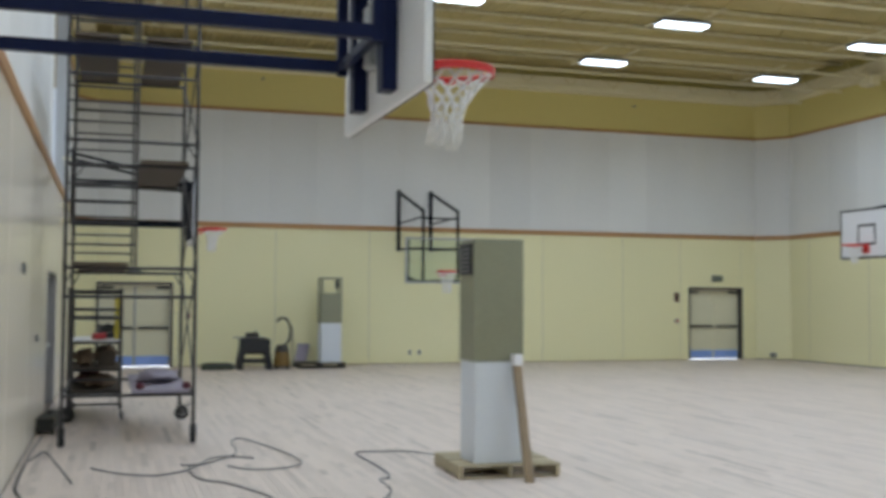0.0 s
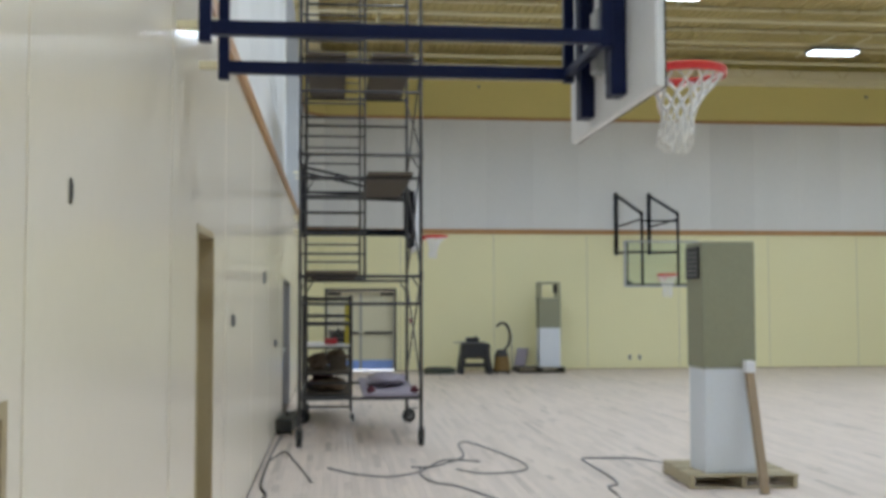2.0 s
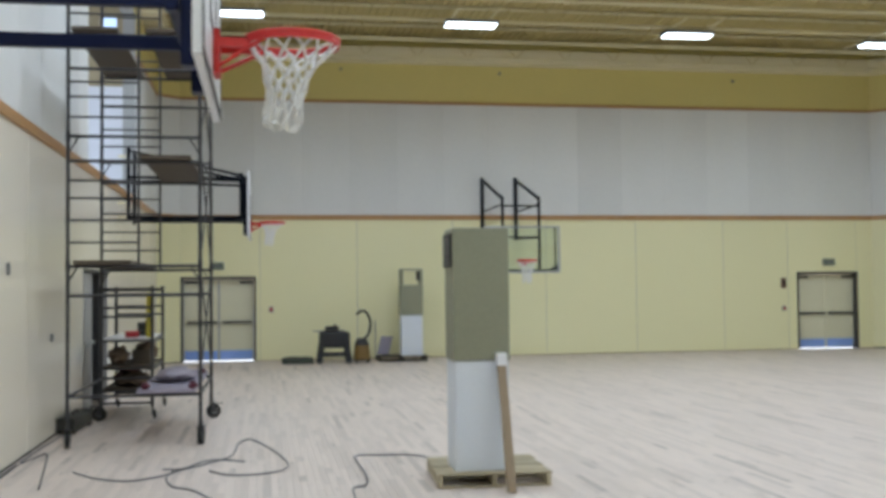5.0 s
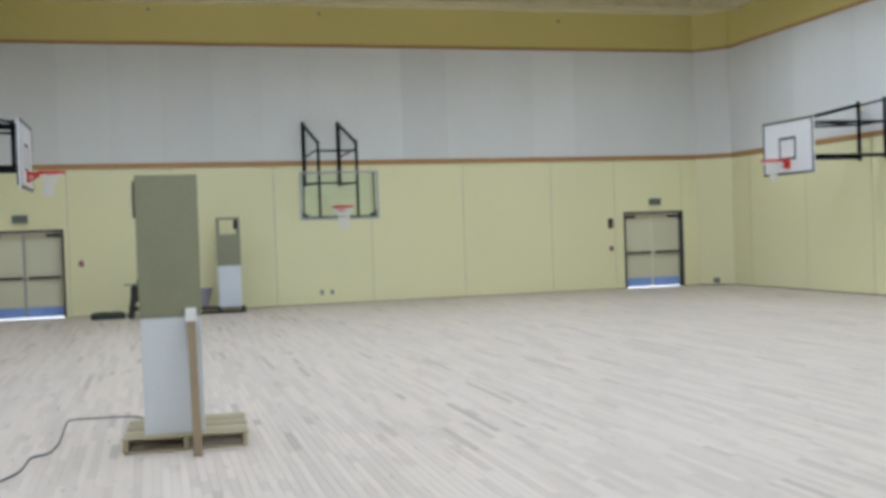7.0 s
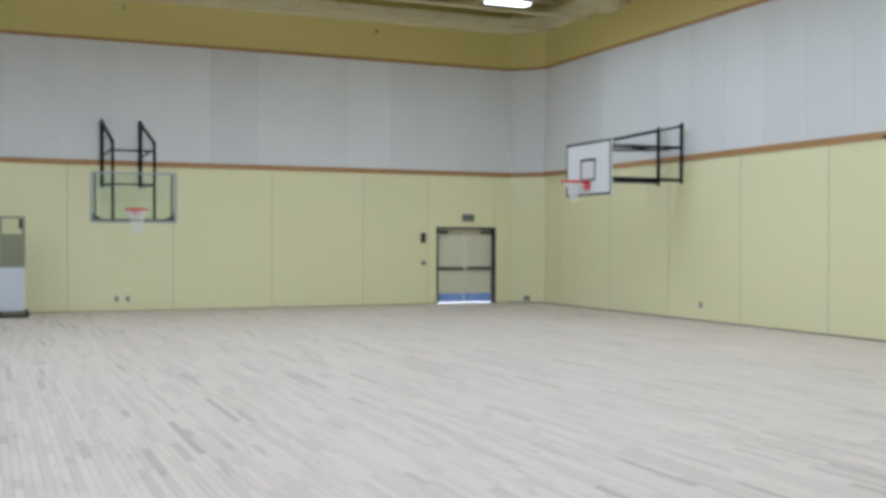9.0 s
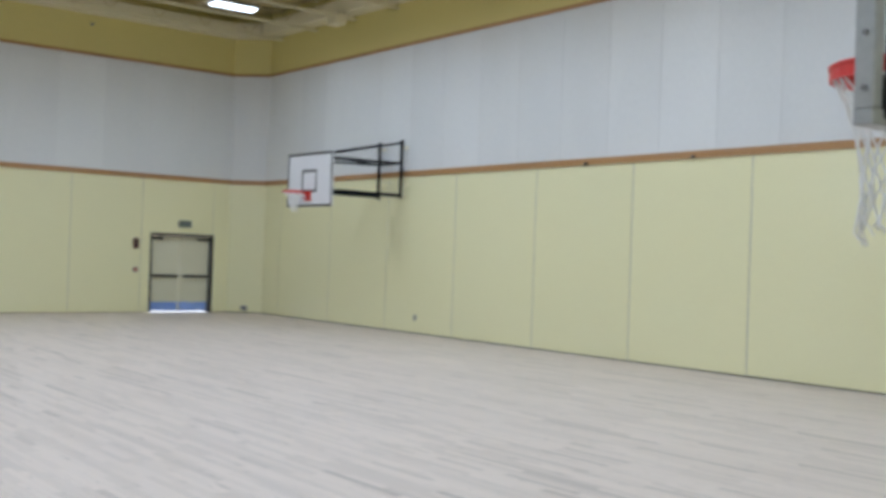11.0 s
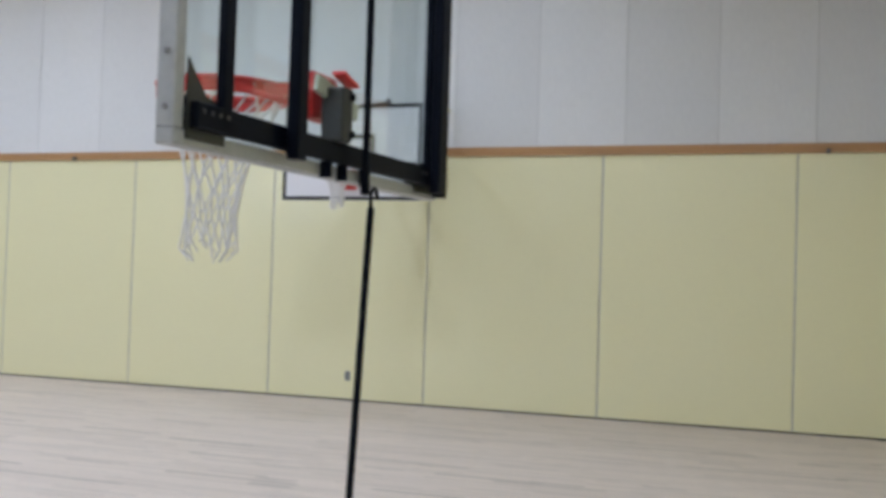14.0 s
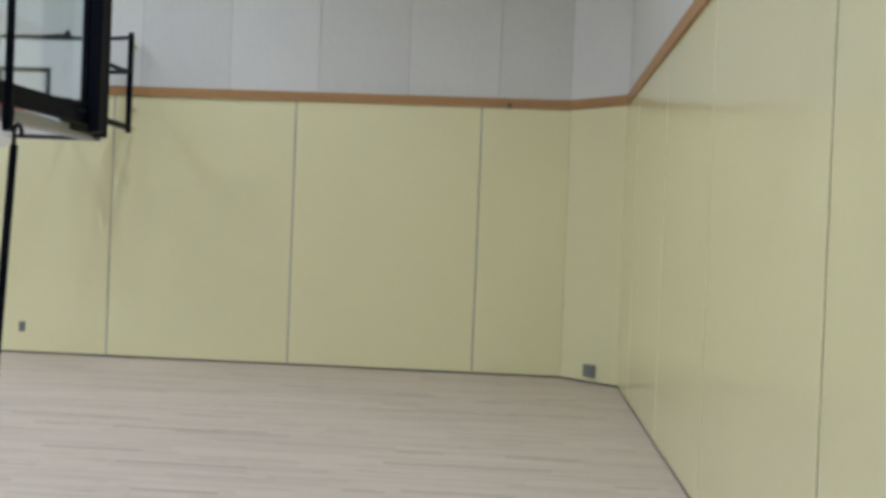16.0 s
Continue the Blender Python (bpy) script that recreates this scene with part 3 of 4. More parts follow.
def side_hoop(m, metal, label, zb=2.68, hw=0.90, wx=0.175, dz=0.0, drop=0.34, waist=0.72):
    """A wall-braced hoop with a white board; the wall is at x = 0 and the board faces +x."""
    ob = thing("basketball_hoop", label, "basketball hoop", m=m, group="side court hoops")
    P = 2.28
    zt = zb + 1.15
    for s in (-0.43, 0.43):
        part("wall_post", boxbm(wx - 0.03, wx + 0.03, s - 0.03, s + 0.03, 2.97, 4.28, 0.004), metal, ob)
        part("lower_arm", bar((wx, s, 3.04), (P - 0.16, s, 3.04), 0.055, 0.07), metal, ob)
        part("upper_arm", bar((wx, s, 4.22), (P - 0.16, s, 3.80), 0.045), metal, ob)
        part("middle_arm", bar((wx, s, 3.76), (P - 0.16, s, 3.70), 0.045), metal, ob)
        part("front_post", boxbm(P - 0.19, P - 0.13, s - 0.03, s + 0.03, 2.99, 3.84, 0.004), metal, ob)
        for z in (3.05, 3.3, 4.12):
            part("wall_bracket", boxbm(0.0, wx - 0.03, s - 0.025, s + 0.025, z - 0.02, z + 0.02, 0.004), M_STEEL_C, ob)
        part("diagonal_brace", bar((wx, s, 3.76), (P - 0.20, s * 0.2, 3.80), 0.03), metal, ob)
    for z in (3.04, 3.74):
        part("cross_bar", bar((P - 0.16, -0.43, z), (P - 0.16, 0.43, z), 0.05), metal, ob)
    part("wall_rail", bar((wx, -0.43, 3.76), (wx, 0.43, 3.76), 0.045), metal, ob)
    for y in (-0.33, 0.33):
        part("board_rail", boxbm(P - 0.125, P - 0.045, y - 0.065, y + 0.065, 2.76, 3.80, 0.006), metal, ob)
    for z in (3.12, 3.55):
        part("rail_clamp", boxbm(P - 0.12, P - 0.05, 0.1, 0.24, z - 0.05, z + 0.05, 0.008), M_ALU, ob)
    part("height_adjuster", boxbm(P - 0.12, P - 0.05, -0.07, 0.07, 2.95, 3.3, 0.01), M_ALU, ob)
    board = part("backboard", boxbm(P - 0.045, P, -hw, hw, zb, zt, 0.008), M_WHITE, ob, "white backboard")
    t = 0.045
    for nm, a in (("border", (-hw, hw, zb, zb + t)), ("border", (-hw, hw, zt - t, zt)), ("border", (-hw, -hw + t, zb + t, zt - t)), ("border", (hw - t, hw, zb + t, zt - t)),
                  ("target_line", (-0.3, 0.3, 3.42, 3.47)), ("target_line", (-0.3, 0.3, 2.99, 3.04)), ("target_line", (-0.3, -0.25, 3.04, 3.42)), ("target_line", (0.25, 0.3, 3.04, 3.42))):
        part(nm, boxbm(P + 0.0005, P + 0.004, a[0], a[1], a[2], a[3]), M_BLACKPAINT, board, "black painted line")
    rim_and_net(ob, P + 0.004, 2.985 + dz, drop=drop, sag=0.7, cord_r=0.0075, waist=waist, plate=0.18)
    return ob


hoop_a = side_hoop(pose(XL, 5.89, 0), M_NAVY, "side hoop on navy steel arms with a white board", zb=2.70, hw=0.88, wx=0.135, dz=-0.012, drop=0.36, waist=0.85)
hoop_l = side_hoop(pose(XL, 20.2, 0), M_BLACK, "side hoop on black steel arms with a white board")
copy_thing(hoop_l, pose(XR, 20.3, 0, 0, 0, 180))
copy_thing(hoop_l, pose(XR, 6.10, 0, 0, 0, 180))


def main_hoop(m, P, zb, zt, posts, pole):
    la = 3.45 if pole else 2.96
    ob = thing("basketball_hoop", "main court hoop with a glass backboard, lowered on black arms", "basketball hoop", m=m, group="main court hoops")
    hw = 0.935 if pole else 0.91
    for s in posts:
        part("wall_post", boxbm(0.0, 0.08, s - 0.04, s + 0.04, 2.95, 4.56, 0.005), M_BLACK, ob)
        part("upper_arm", bar((0.06, s, 4.50), (P - 0.14, s, 3.84), 0.06), M_BLACK, ob)
        part("lower_arm", bar((0.06, s, la + 0.04), (P - 0.14, s, la - 0.04), 0.06), M_BLACK, ob)
        part("brace", bar((0.06, s, la + 0.04 if pole else 3.67), (P - 0.14, s, 3.7), 0.035), M_BLACK, ob)
        part("front_post", boxbm(P - 0.135, P - 0.09, s - 0.03, s + 0.03, zb + 0.02, 3.88, 0.005), M_BLACK, ob)
    for z in (la - 0.04, 3.66):
        part("cross_bar", bar((P - 0.15, min(posts), z), (P - 0.15, max(posts), z), 0.06 if pole else 0.04), M_BLACK, ob)
    glass_pane = part("glass_board", boxbm(P - 0.014, P, -hw + 0.045, hw - 0.045, zb + 0.045, zt - 0.045), M_GLASS, ob, "clear glass backboard")
    glass_pane.visible_shadow = False
    fr = 0.045
    for a in ((-hw, hw, zb, zb + fr), (-hw, hw, zt - fr, zt), (-hw, -hw + fr, zb + fr, zt - fr), (hw - fr, hw, zb + fr, zt - fr)):
        part("edge_frame", boxbm(P - 0.055, P + 0.006, a[0], a[1], a[2], a[3], 0.004), M_ALU, ob, "grey aluminium edge frame")
    for s in ((-0.81, 0.72) if pole else (-0.81, 0.81)):
        e = 0.026 if pole else 0.018
        part("frame_upright", boxbm(P - 0.085, P - 0.056, s - e, s + e, zb + 0.06, zt - 0.02, 0.004), M_BLACK, ob)
    part("frame_rail", boxbm(P - 0.085, P - 0.056, -0.87 if pole else -0.80, 0.87 if pole else 0.80, zb + 0.05, zb + (0.125 if pole else 0.085), 0.004), M_BLACK, ob)
    if pole:
        part("adjuster_box", boxbm(P - 0.12, P - 0.03, 0.0, 0.075, zb + 0.12, zb + 0.31, 0.008), M_BOXDARK, ob)
        for z in (zb + 0.15, zb + 0.28):
            part("adjuster_bolt", tube((P - 0.13, 0.015, z), (P - 0.115, 0.015, z), 0.014, 6), M_BLACK, ob)
        part("adjuster_arm", bar((P - 0.045, 0.14, zb + 0.315), (P - 0.045, -0.17, zb + 0.255), 0.018, 0.06), M_OLIVE_PALE, ob, "pale olive steel arm")
        part("red_stop", bar((P - 0.10, -0.03, zb + 0.325), (P - 0.10, 0.085, zb + 0.355), 0.05, 0.014, 0.003), M_RED, ob)
        part("rim_carrier", boxbm(P + 0.012, P + 0.05, -0.08, 0.14, zb + 0.20, zb + 0.30, 0.006), M_RED, ob, "red steel rim carrier plate")
        for y in (0.10, -0.02, -0.20):
            part("frame_clamp", boxbm(P - 0.092, P - 0.05, y - 0.008, y + 0.008, zb - 0.006, zb + 0.05, 0.003), M_BLACK, ob)
        for s in (-0.78, 0.78):
            part("gusset", boxbm(P - 0.055, P - 0.02, s - 0.1, s + 0.1, zb + 0.046, zb + 0.14, 0.004), M_BLACK, ob)
            for k in (-0.06, -0.02, 0.02, 0.06):
                part("gusset_bolt", tube((P - 0.088, s + k, zb + 0.1), (P - 0.083, s + k, zb + 0.1), 0.008, 8), M_SCAF, ob)
        part("outer_stile", boxbm(P - 0.11, P - 0.056, -hw + 0.002, -hw + 0.038, zb + 0.01, zt - 0.02, 0.004), M_BLACK, ob)
    for s in (-1, 1):
        bm = bmesh.new()
        lo = [bm.verts.new((P - 0.0555, s * y, z)) for y, z in ((0.885, zb + 0.02), (0.70, zb + 0.02), (0.70, zb + 0.13), (0.80, zb + 0.15), (0.885, zb + 0.245))]
        hi = [bm.verts.new((P - 0.061, v.co.y, v.co.z)) for v in lo]
        bm.faces.new(lo)
        bm.faces.new(hi)
        for k in range(5):
            bm.faces.new((lo[k], lo[(k + 1) % 5], hi[(k + 1) % 5], hi[k]))
        part("corner_plate", bm, M_BOXDARK, ob)
        for z in (zb + 0.1, zb + 0.25, zb + 0.4, zb + 0.65, zb + 0.9):
            part("bolt", tube((P - 0.027, s * hw, z), (P - 0.027, s * (hw + 0.006), z), 0.009, 8), M_GREY, ob)
    rim_and_net(ob, P + 0.002, zb + (0.335 if pole else 0.29), off=0.19, drop=0.54 if pole else 0.45, sag=-0.5 if pole else 0.0, cord_r=0.0045 if pole else 0.0068, waist=0.92 if pole else 1.0, band=0.048 if pole else 0.034)
    if pole:
        rod = part("winch_rod", tube((P - 0.13, -0.09, zb - 0.02), (P - 0.13, -0.09, zt + 0.1), 0.014, 8), M_BLACK, ob)
        part("winch_eye", boxbm(P - 0.145, P - 0.115, -0.105, -0.075, zb - 0.05, zb, 0.006), M_BLACK, rod)
    return ob


main_hoop(pose(8.87, YF, 0, 0, 0, -90), 2.45, 2.08, 3.18, (-0.44, 0.44), False)
turn = Matrix.Translation((9.57, 2.42, 0)) @ Matrix.Rotation(radians(-2.0), 4, 'Z') @ Matrix.Translation((-9.57, -2.42, 0))
main_hoop(turn @ pose(9.57, YN + 0.18, 0, 0, 0, 90), 3.05, 2.095, 3.25, (-0.81, 0.375), True)


# ---- heater towers on pallets ----
def pallet(name, m, w, d, label, wood=None):
    wood = wood or M_PALLET
    ob = thing(name, label, "pallet", m=m)
    h = 0.13
    for y in (0.0, d / 2 - 0.05, d - 0.10):
        part("bottom_board", boxbm(0.005, w - 0.005, y + (0.03 if y == 0 else 0), y + 0.10, 0.0, 0.016, 0.003), wood, ob)
    for x in (0.0, w / 2 - 0.02, w - 0.04):
        part("stringer", boxbm(x, x + 0.04, 0, d, 0.0165, h - 0.0175, 0.003), wood, ob)
    n = 8
    for k in range(n):
        y = k * (d - 0.1) / (n - 1)
        part("deck_board", boxbm(-0.008 + 0.01 * (k % 2), w + 0.01 - 0.007 * (k % 3), y, y + 0.1 - 0.004 * (k % 3), h - 0.017, h, 0.003), wood, ob)
    return ob


def cross_broken(w, z0, z1, y, rise):
    """A sheet-metal front creased along its diagonals, standing proud at the middle."""
    bm = bmesh.new()
    rim = [bm.verts.new(v) for v in ((0, y, z0), (w, y, z0), (w, y, z1), (0, y, z1))]
    mid = bm.verts.new((w * 0.5, y - rise, (z0 + z1) / 2))
    for k in range(4):
        bm.faces.new((rim[k], rim[(k + 1) % 4], mid))
    bm.faces.new(list(reversed(rim)))
    return bm


def tower(name, m, w, d, opening, label):
    ob = thing(name, label, "heater tower", m=m)
    bm = boxbm(0, w, 0, d, 0.0, 0.97, 0.012, 2)
    part("lower_cabinet", bm, M_CABWHITE, ob, "white enamel lower cabinet")
    if not opening:
        part("upper_casing", boxbm(-0.008, w + 0.008, -0.008, d + 0.008, 0.975, 2.145, 0.006), M_OLIVE, ob, "olive grey sheet-metal casing")
        part("front_sheet", cross_broken(w - 0.03, 0.99, 2.13, -0.0095, 0.012), M_OLIVE, ob, m=pose(0.015, 0, 0))
        part("grille", boxbm(-0.03, -0.008, 0.06, d - 0.03, 1.80, 2.10, 0.006), M_BLACKPAINT, ob, "black outlet grille")
        for k in range(6):
            part("grille_slat", boxbm(-0.036, -0.03, 0.07, d - 0.04, 1.83 + 0.042 * k, 1.842 + 0.042 * k), M_GREY, ob)
        part("corner_flange", boxbm(-0.011, 0.03, -0.0115, -0.0085, 0.98, 2.135), M_OLIVE, ob)
    else:
        part("upper_casing", boxbm(-0.006, w + 0.006, -0.006, d + 0.006, 0.975, 1.70, 0.006), M_OLIVE, ob, "olive grey sheet-metal casing")
        for x in (0.0, w - 0.05):
            for y in (0.0, d - 0.05):
                part("frame_post", boxbm(x, x + 0.05, y, y + 0.05, 1.70, 2.05, 0.003), M_OLIVE, ob)
        part("top_plate", boxbm(0, w, 0, d, 2.05, 2.09, 0.004), M_OLIVE, ob)
        part("motor", boxbm(w - 0.12, w - 0.055, 0.06, 0.3, 1.82, 2.03, 0.01), M_BLACKPAINT, ob)
    part("seam", boxbm(-0.004, w + 0.004, -0.004, d + 0.004, 0.9605, 0.9745), M_ALU, ob)
    return ob


pallet("pallet", pose(4.40, 9.74, 0, 0, 0, -3), 1.0, 0.98, "worn wooden pallet under the heater tower")
tower("heater_tower", pose(4.575, 9.82, 0.13), 0.485, 0.43, False, "tall white and olive heater tower on a pallet")
pallet("pallet", pose(5.62, 25.7, 0), 1.16, 0.8, "dark worn wooden pallet by the wall", M_PALLET_D)
tower("heater_tower", pose(6.18, 25.85, 0.13), 0.52, 0.43, True, "white and olive heater tower with an open top frame")
st = thing("leaning_post", "raw timber post leaning on the heater tower, white clamp on top", "timber post")
part("timber", bar((4.985, 9.45, 0.0), (4.975, 9.76, 1.1), 0.07, 0.07), M_STICK, st)
part("clamp", boxbm(4.93, 5.02, 9.70, 9.80, 1.06, 1.17, 0.012, 2), M_WHITE, st, "white plastic clamp")


# ---- rolling scaffold ----
def caster(parent, x, y, a):
    r = 0.095
    c = part("caster", tube((x, y, 0.205), (x, y, 0.34), 0.024, 8), M_SCAF, parent)
    fork = bmesh.new()
    for s in (-1, 1):
        add_box(fork, -0.012, 0.05, s * 0.032, s * 0.038, 0.08, 0.20)
    add_box(fork, -0.03, 0.05, -0.038, 0.038, 0.20, 0.208)
    part("fork", fork, M_SCAF, c, m=pose(x, y, 0, 0, 0, a))
    w = tube((0.03, -0.028, r), (0.03, 0.028, r), r, 20)
    part("wheel", w, M_RUBBER, c, "black rubber wheel", m=pose(x, y, 0, 0, 0, a))
    part("hub", tube((0.03, -0.031, r), (0.03, 0.031, r), 0.045, 12), M_GREY, c, m=pose(x, y, 0, 0, 0, a))
    part("brake_lever", boxbm(0.05, 0.16, -0.02, 0.02, 0.185, 0.2, 0.003), M_SCAF, c, m=pose(x, y, 0, 0, 0, a))


SX0, SX1, SY0, SY1, SXM = 0.75, 2.20, 13.0, 15.5, 1.52
sc = thing("scaffold_tower", "tall rolling steel scaffold tower with plank platforms", "scaffold")
TOP = 6.15
for i, (x, y) in enumerate(((SX0, SY0), (SX1, SY0), (SX0, SY1), (SX1, SY1))):
    caster(sc, x, y, (100, 80, 160, 20)[i])
    part("leg", tube((x, y, 0.28), (x, y, TOP), 0.022, 10), M_SCAF, sc)
    for z in (2.04, 3.5, 4.63):
        part("coupling", tube((x, y, z - 0.06), (x, y, z + 0.06), 0.028, 10), M_SCAF, sc)
for y in (SY0, SY1):
    part("ladder_post", tube((SXM, y, 2.04), (SXM, y, TOP), 0.016, 8), M_SCAF, sc)
    for z in (0.57, 1.70, 2.03, 3.22, 3.50, 4.27, 4.66, 6.05):
        part("cross_rail", tube((SX0, y, z), (SX1, y, z), 0.019, 8), M_SCAF, sc)
    for z in (2.30, 2.55, 2.80, 3.0, 3.72, 3.95, 4.12, 4.9, 5.2, 5.5, 5.8):
        part("rung", tube((SX0, y, z), (SXM, y, z), 0.013, 8), M_SCAF, sc)
    for x0, x1, z0, z1 in ((SX0, SX0 + 0.12, 2.05, 1.85), (SX1, SX1 - 0.12, 2.05, 1.85), (SX0, SX0 + 0.12, 3.5, 3.3), (SX1, SX1 - 0.12, 3.5, 3.3)):
        part("gusset_rod", tube((x0, y, z1), (x1, y, z0), 0.01, 6), M_SCAF, sc)
for z0, z1 in ((0.75, 2.0), (2.1, 3.45), (3.55, 4.6)):
    part("cross_brace", tube((SX1, SY0, z0), (SX1, SY1, z1), 0.012, 6), M_SCAF, sc)
    part("cross_brace", tube((SX1, SY0, z1), (SX1, SY1, z0), 0.012, 6), M_SCAF, sc)
for x in (SX0, SX1):
    part("side_rail", tube((x, SY0, 0.57), (x, SY1, 0.57), 0.019, 8), M_SCAF, sc)


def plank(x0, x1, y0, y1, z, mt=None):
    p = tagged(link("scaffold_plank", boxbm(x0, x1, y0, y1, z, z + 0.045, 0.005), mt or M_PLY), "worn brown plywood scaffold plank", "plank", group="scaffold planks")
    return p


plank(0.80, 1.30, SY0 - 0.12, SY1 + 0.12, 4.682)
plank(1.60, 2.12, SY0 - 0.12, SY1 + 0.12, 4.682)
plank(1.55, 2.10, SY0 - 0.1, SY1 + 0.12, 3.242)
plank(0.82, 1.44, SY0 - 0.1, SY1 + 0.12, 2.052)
plank(1.50, 2.15, SY0 - 0.05, SY1 + 0.1, 0.592, M_BLUEMAT)


# ---- crank pole on the near hoop ----
cp = thing("crank_pole", "long black steel crank pole hooked under the glass hoop", "crank pole")
part("pole", tube((9.63, 2.29, 2.0), (9.46, 2.28, 0.55), 0.013, 10), M_BLACK, cp)
bm = bmesh.new()
for k in range(10):
    a, b = math.pi * (k / 10), math.pi * ((k + 1) / 10)
    add_tube(bm, (9.655 + 0.028 * math.cos(a), 2.29, 2.03 + 0.04 * math.sin(a)), (9.655 + 0.028 * math.cos(b), 2.29, 2.03 + 0.04 * math.sin(b)), 0.007, 6)
add_tube(bm, (9.627, 2.29, 2.03), (9.63, 2.29, 1.99), 0.007, 6)
part("hook", bm, M_BLACK, cp)
part("grip", tube((9.48, 2.28, 0.72), (9.46, 2.28, 0.55), 0.02, 10), M_RUBBER, cp)
part("crank_handle", bar((9.46, 2.28, 0.56), (9.32, 2.28, 0.56), 0.02), M_BLACK, cp)


# ---- extension cords ----
Z = 0.009
cord("extension_cord", [(x, y, Z) for x, y in ((1.10, 11.34), (1.35, 10.95), (1.65, 10.73), (1.83, 10.80), (1.99, 10.96), (2.15, 11.31), (2.31, 11.71), (2.49, 11.76), (2.72, 11.60))],
     0.008, M_CORD, "grey extension cord lying in a curve on the floor", "extension cord")
cord("extension_cord", [(x, y, Z + 0.016) for x, y in ((1.95, 11.20), (2.15, 11.19), (2.34, 11.44), (2.58, 11.92), (2.63, 12.81), (2.77, 13.07), (3.0, 12.21), (3.14, 11.35), (3.09, 10.92), (2.85, 10.73), (2.58, 10.75), (2.40, 11.02))],
     0.008, M_CORD, "grey extension cord lying in a loop on the floor", "extension cord")
cord("extension_cord", [(x, y, Z) for x, y in ((2.05, 11.26), (2.02, 10.80), (2.11, 10.36), (2.29, 10.15), (2.47, 9.71), (2.58, 9.35), (2.62, 8.94), (2.75, 9.05), (2.93, 9.12), (3.15, 8.97), (3.32, 8.80), (3.51, 9.05),
                                               (3.65, 9.41), (3.68, 9.92), (3.80, 10.05), (3.85, 10.51), (3.84, 11.31), (3.86, 11.70), (4.11, 11.70), (4.45, 11.62), (4.72, 11.2))]
     + [(4.80, 10.8, 0.12), (4.80, 10.27, 0.30)], 0.008, M_CORD, "grey extension cord running to the heater tower", "extension cord")
cord("extension_cord", [(0.50, 14.2, Z), (0.47, 13.0, Z), (0.47, 12.0, Z), (0.60, 12.6, Z), (0.75, 11.8, Z), (0.95, 10.5, Z)], 0.008, M_CORD, "grey extension cord curling from the wall", "extension cord")
cord("black_cable", [(0.46, 11.9, Z), (0.48, 10.4, Z), (0.56, 9.8, Z), (0.47, 9.0, Z), (0.45, 8.2, Z), (0.44, 7.3, Z)], 0.012, M_RUBBER, "black cable lying along the wall", "cable")
pb = thing("power_box", "dark grey power distribution box on the floor by the wall", "power box", m=pose(0.53, 14.75, 0, 0, 0, -3))
part("case", boxbm(-0.1, 0.12, -0.55, 0.55, 0.03, 0.20, 0.03, 3), M_BOXDARK, pb)
part("carry_handle", bar((0.01, -0.12, 0.235), (0.01, 0.12, 0.235), 0.02), M_RUBBER, pb)
for y in (-0.11, 0.11):
    part("handle_post", boxbm(0.0, 0.02, y - 0.01, y + 0.01, 0.198, 0.24), M_RUBBER, pb)
    for x in (-0.07, 0.09):
        part("foot", tube((x, y * 4, 0), (x, y * 4, 0.035), 0.02, 8), M_RUBBER, pb)

# ---- things by the north wall ----
stl = thing("work_stool", "black moulded work stool with a saw guide across it", "work stool", m=pose(4.22, 25.55, 0))
for x in (-0.08, 0.64):
    for y in (0.0, 0.36):
        sx, sy = (0.1 if x < 0 else -0.1), (0.04 if y == 0 else -0.04)
        part("leg", bar((x + 0.05, y + 0.04, 0.0), (x + 0.05 + sx, y + 0.04 + sy, 0.62), 0.21, 0.13, 0.02), M_BLACKPAINT, stl)
for y in (0.05, 0.39):
    part("stretcher", bar((0.02, y, 0.2), (0.66, y, 0.2), 0.09), M_BLACKPAINT, stl)
part("body", boxbm(-0.02, 0.70, 0.0, 0.44, 0.36, 0.74, 0.10, 3), M_BLACKPAINT, stl)
tagged(link("saw_guide", boxbm(4.06, 4.80, 25.72, 25.80, 0.745, 0.77, 0.004), M_GREY), "grey metal saw guide lying on the stool", "saw guide")
sw = thing("hand_drill", "black hand tool lying on the stool", "hand tool", m=pose(4.5, 25.76, 0.772))
part("body", boxbm(-0.16, 0.16, -0.08, 0.08, 0.0, 0.10, 0.04, 3), M_BLACKPAINT, sw)
part("handle", bar((0.02, 0, 0.05), (0.09, 0, 0.14), 0.035), M_BLACKPAINT, sw)

vc = thing("shop_vacuum", "brown and black shop vacuum with its hose looped overhead", "vacuum cleaner", m=pose(5.2, 25.65, 0))
part("tank", tube((0, 0, 0.08), (0, 0, 0.42), 0.21, 24, 0.17), M_ORANGE, vc, "orange brown tank")
part("lid", tube((0, 0, 0.42), (0, 0, 0.58), 0.18, 24, 0.11), M_BLACKPAINT, vc, "black motor lid")
part("dolly", tube((0, 0, 0.05), (0, 0, 0.08), 0.22, 24), M_BLACKPAINT, vc)
for k in range(4):
    a = math.pi / 4 + k * math.pi / 2
    part("wheel", tube((0.19 * math.cos(a), 0.19 * math.sin(a) - 0.012, 0.03), (0.19 * math.cos(a), 0.19 * math.sin(a) + 0.012, 0.03), 0.03, 12), M_RUBBER, vc)
cord("hose", [(0.05, 0, 0.55), (0.17, 0.02, 0.7), (0.21, 0.03, 0.95), (0.12, 0.03, 1.18), (-0.02, 0.02, 1.22), (-0.12, 0.0, 1.14)], 0.03, M_BLACKPAINT, "black ribbed hose", "hose", parent=vc)

bg = bmesh.new()
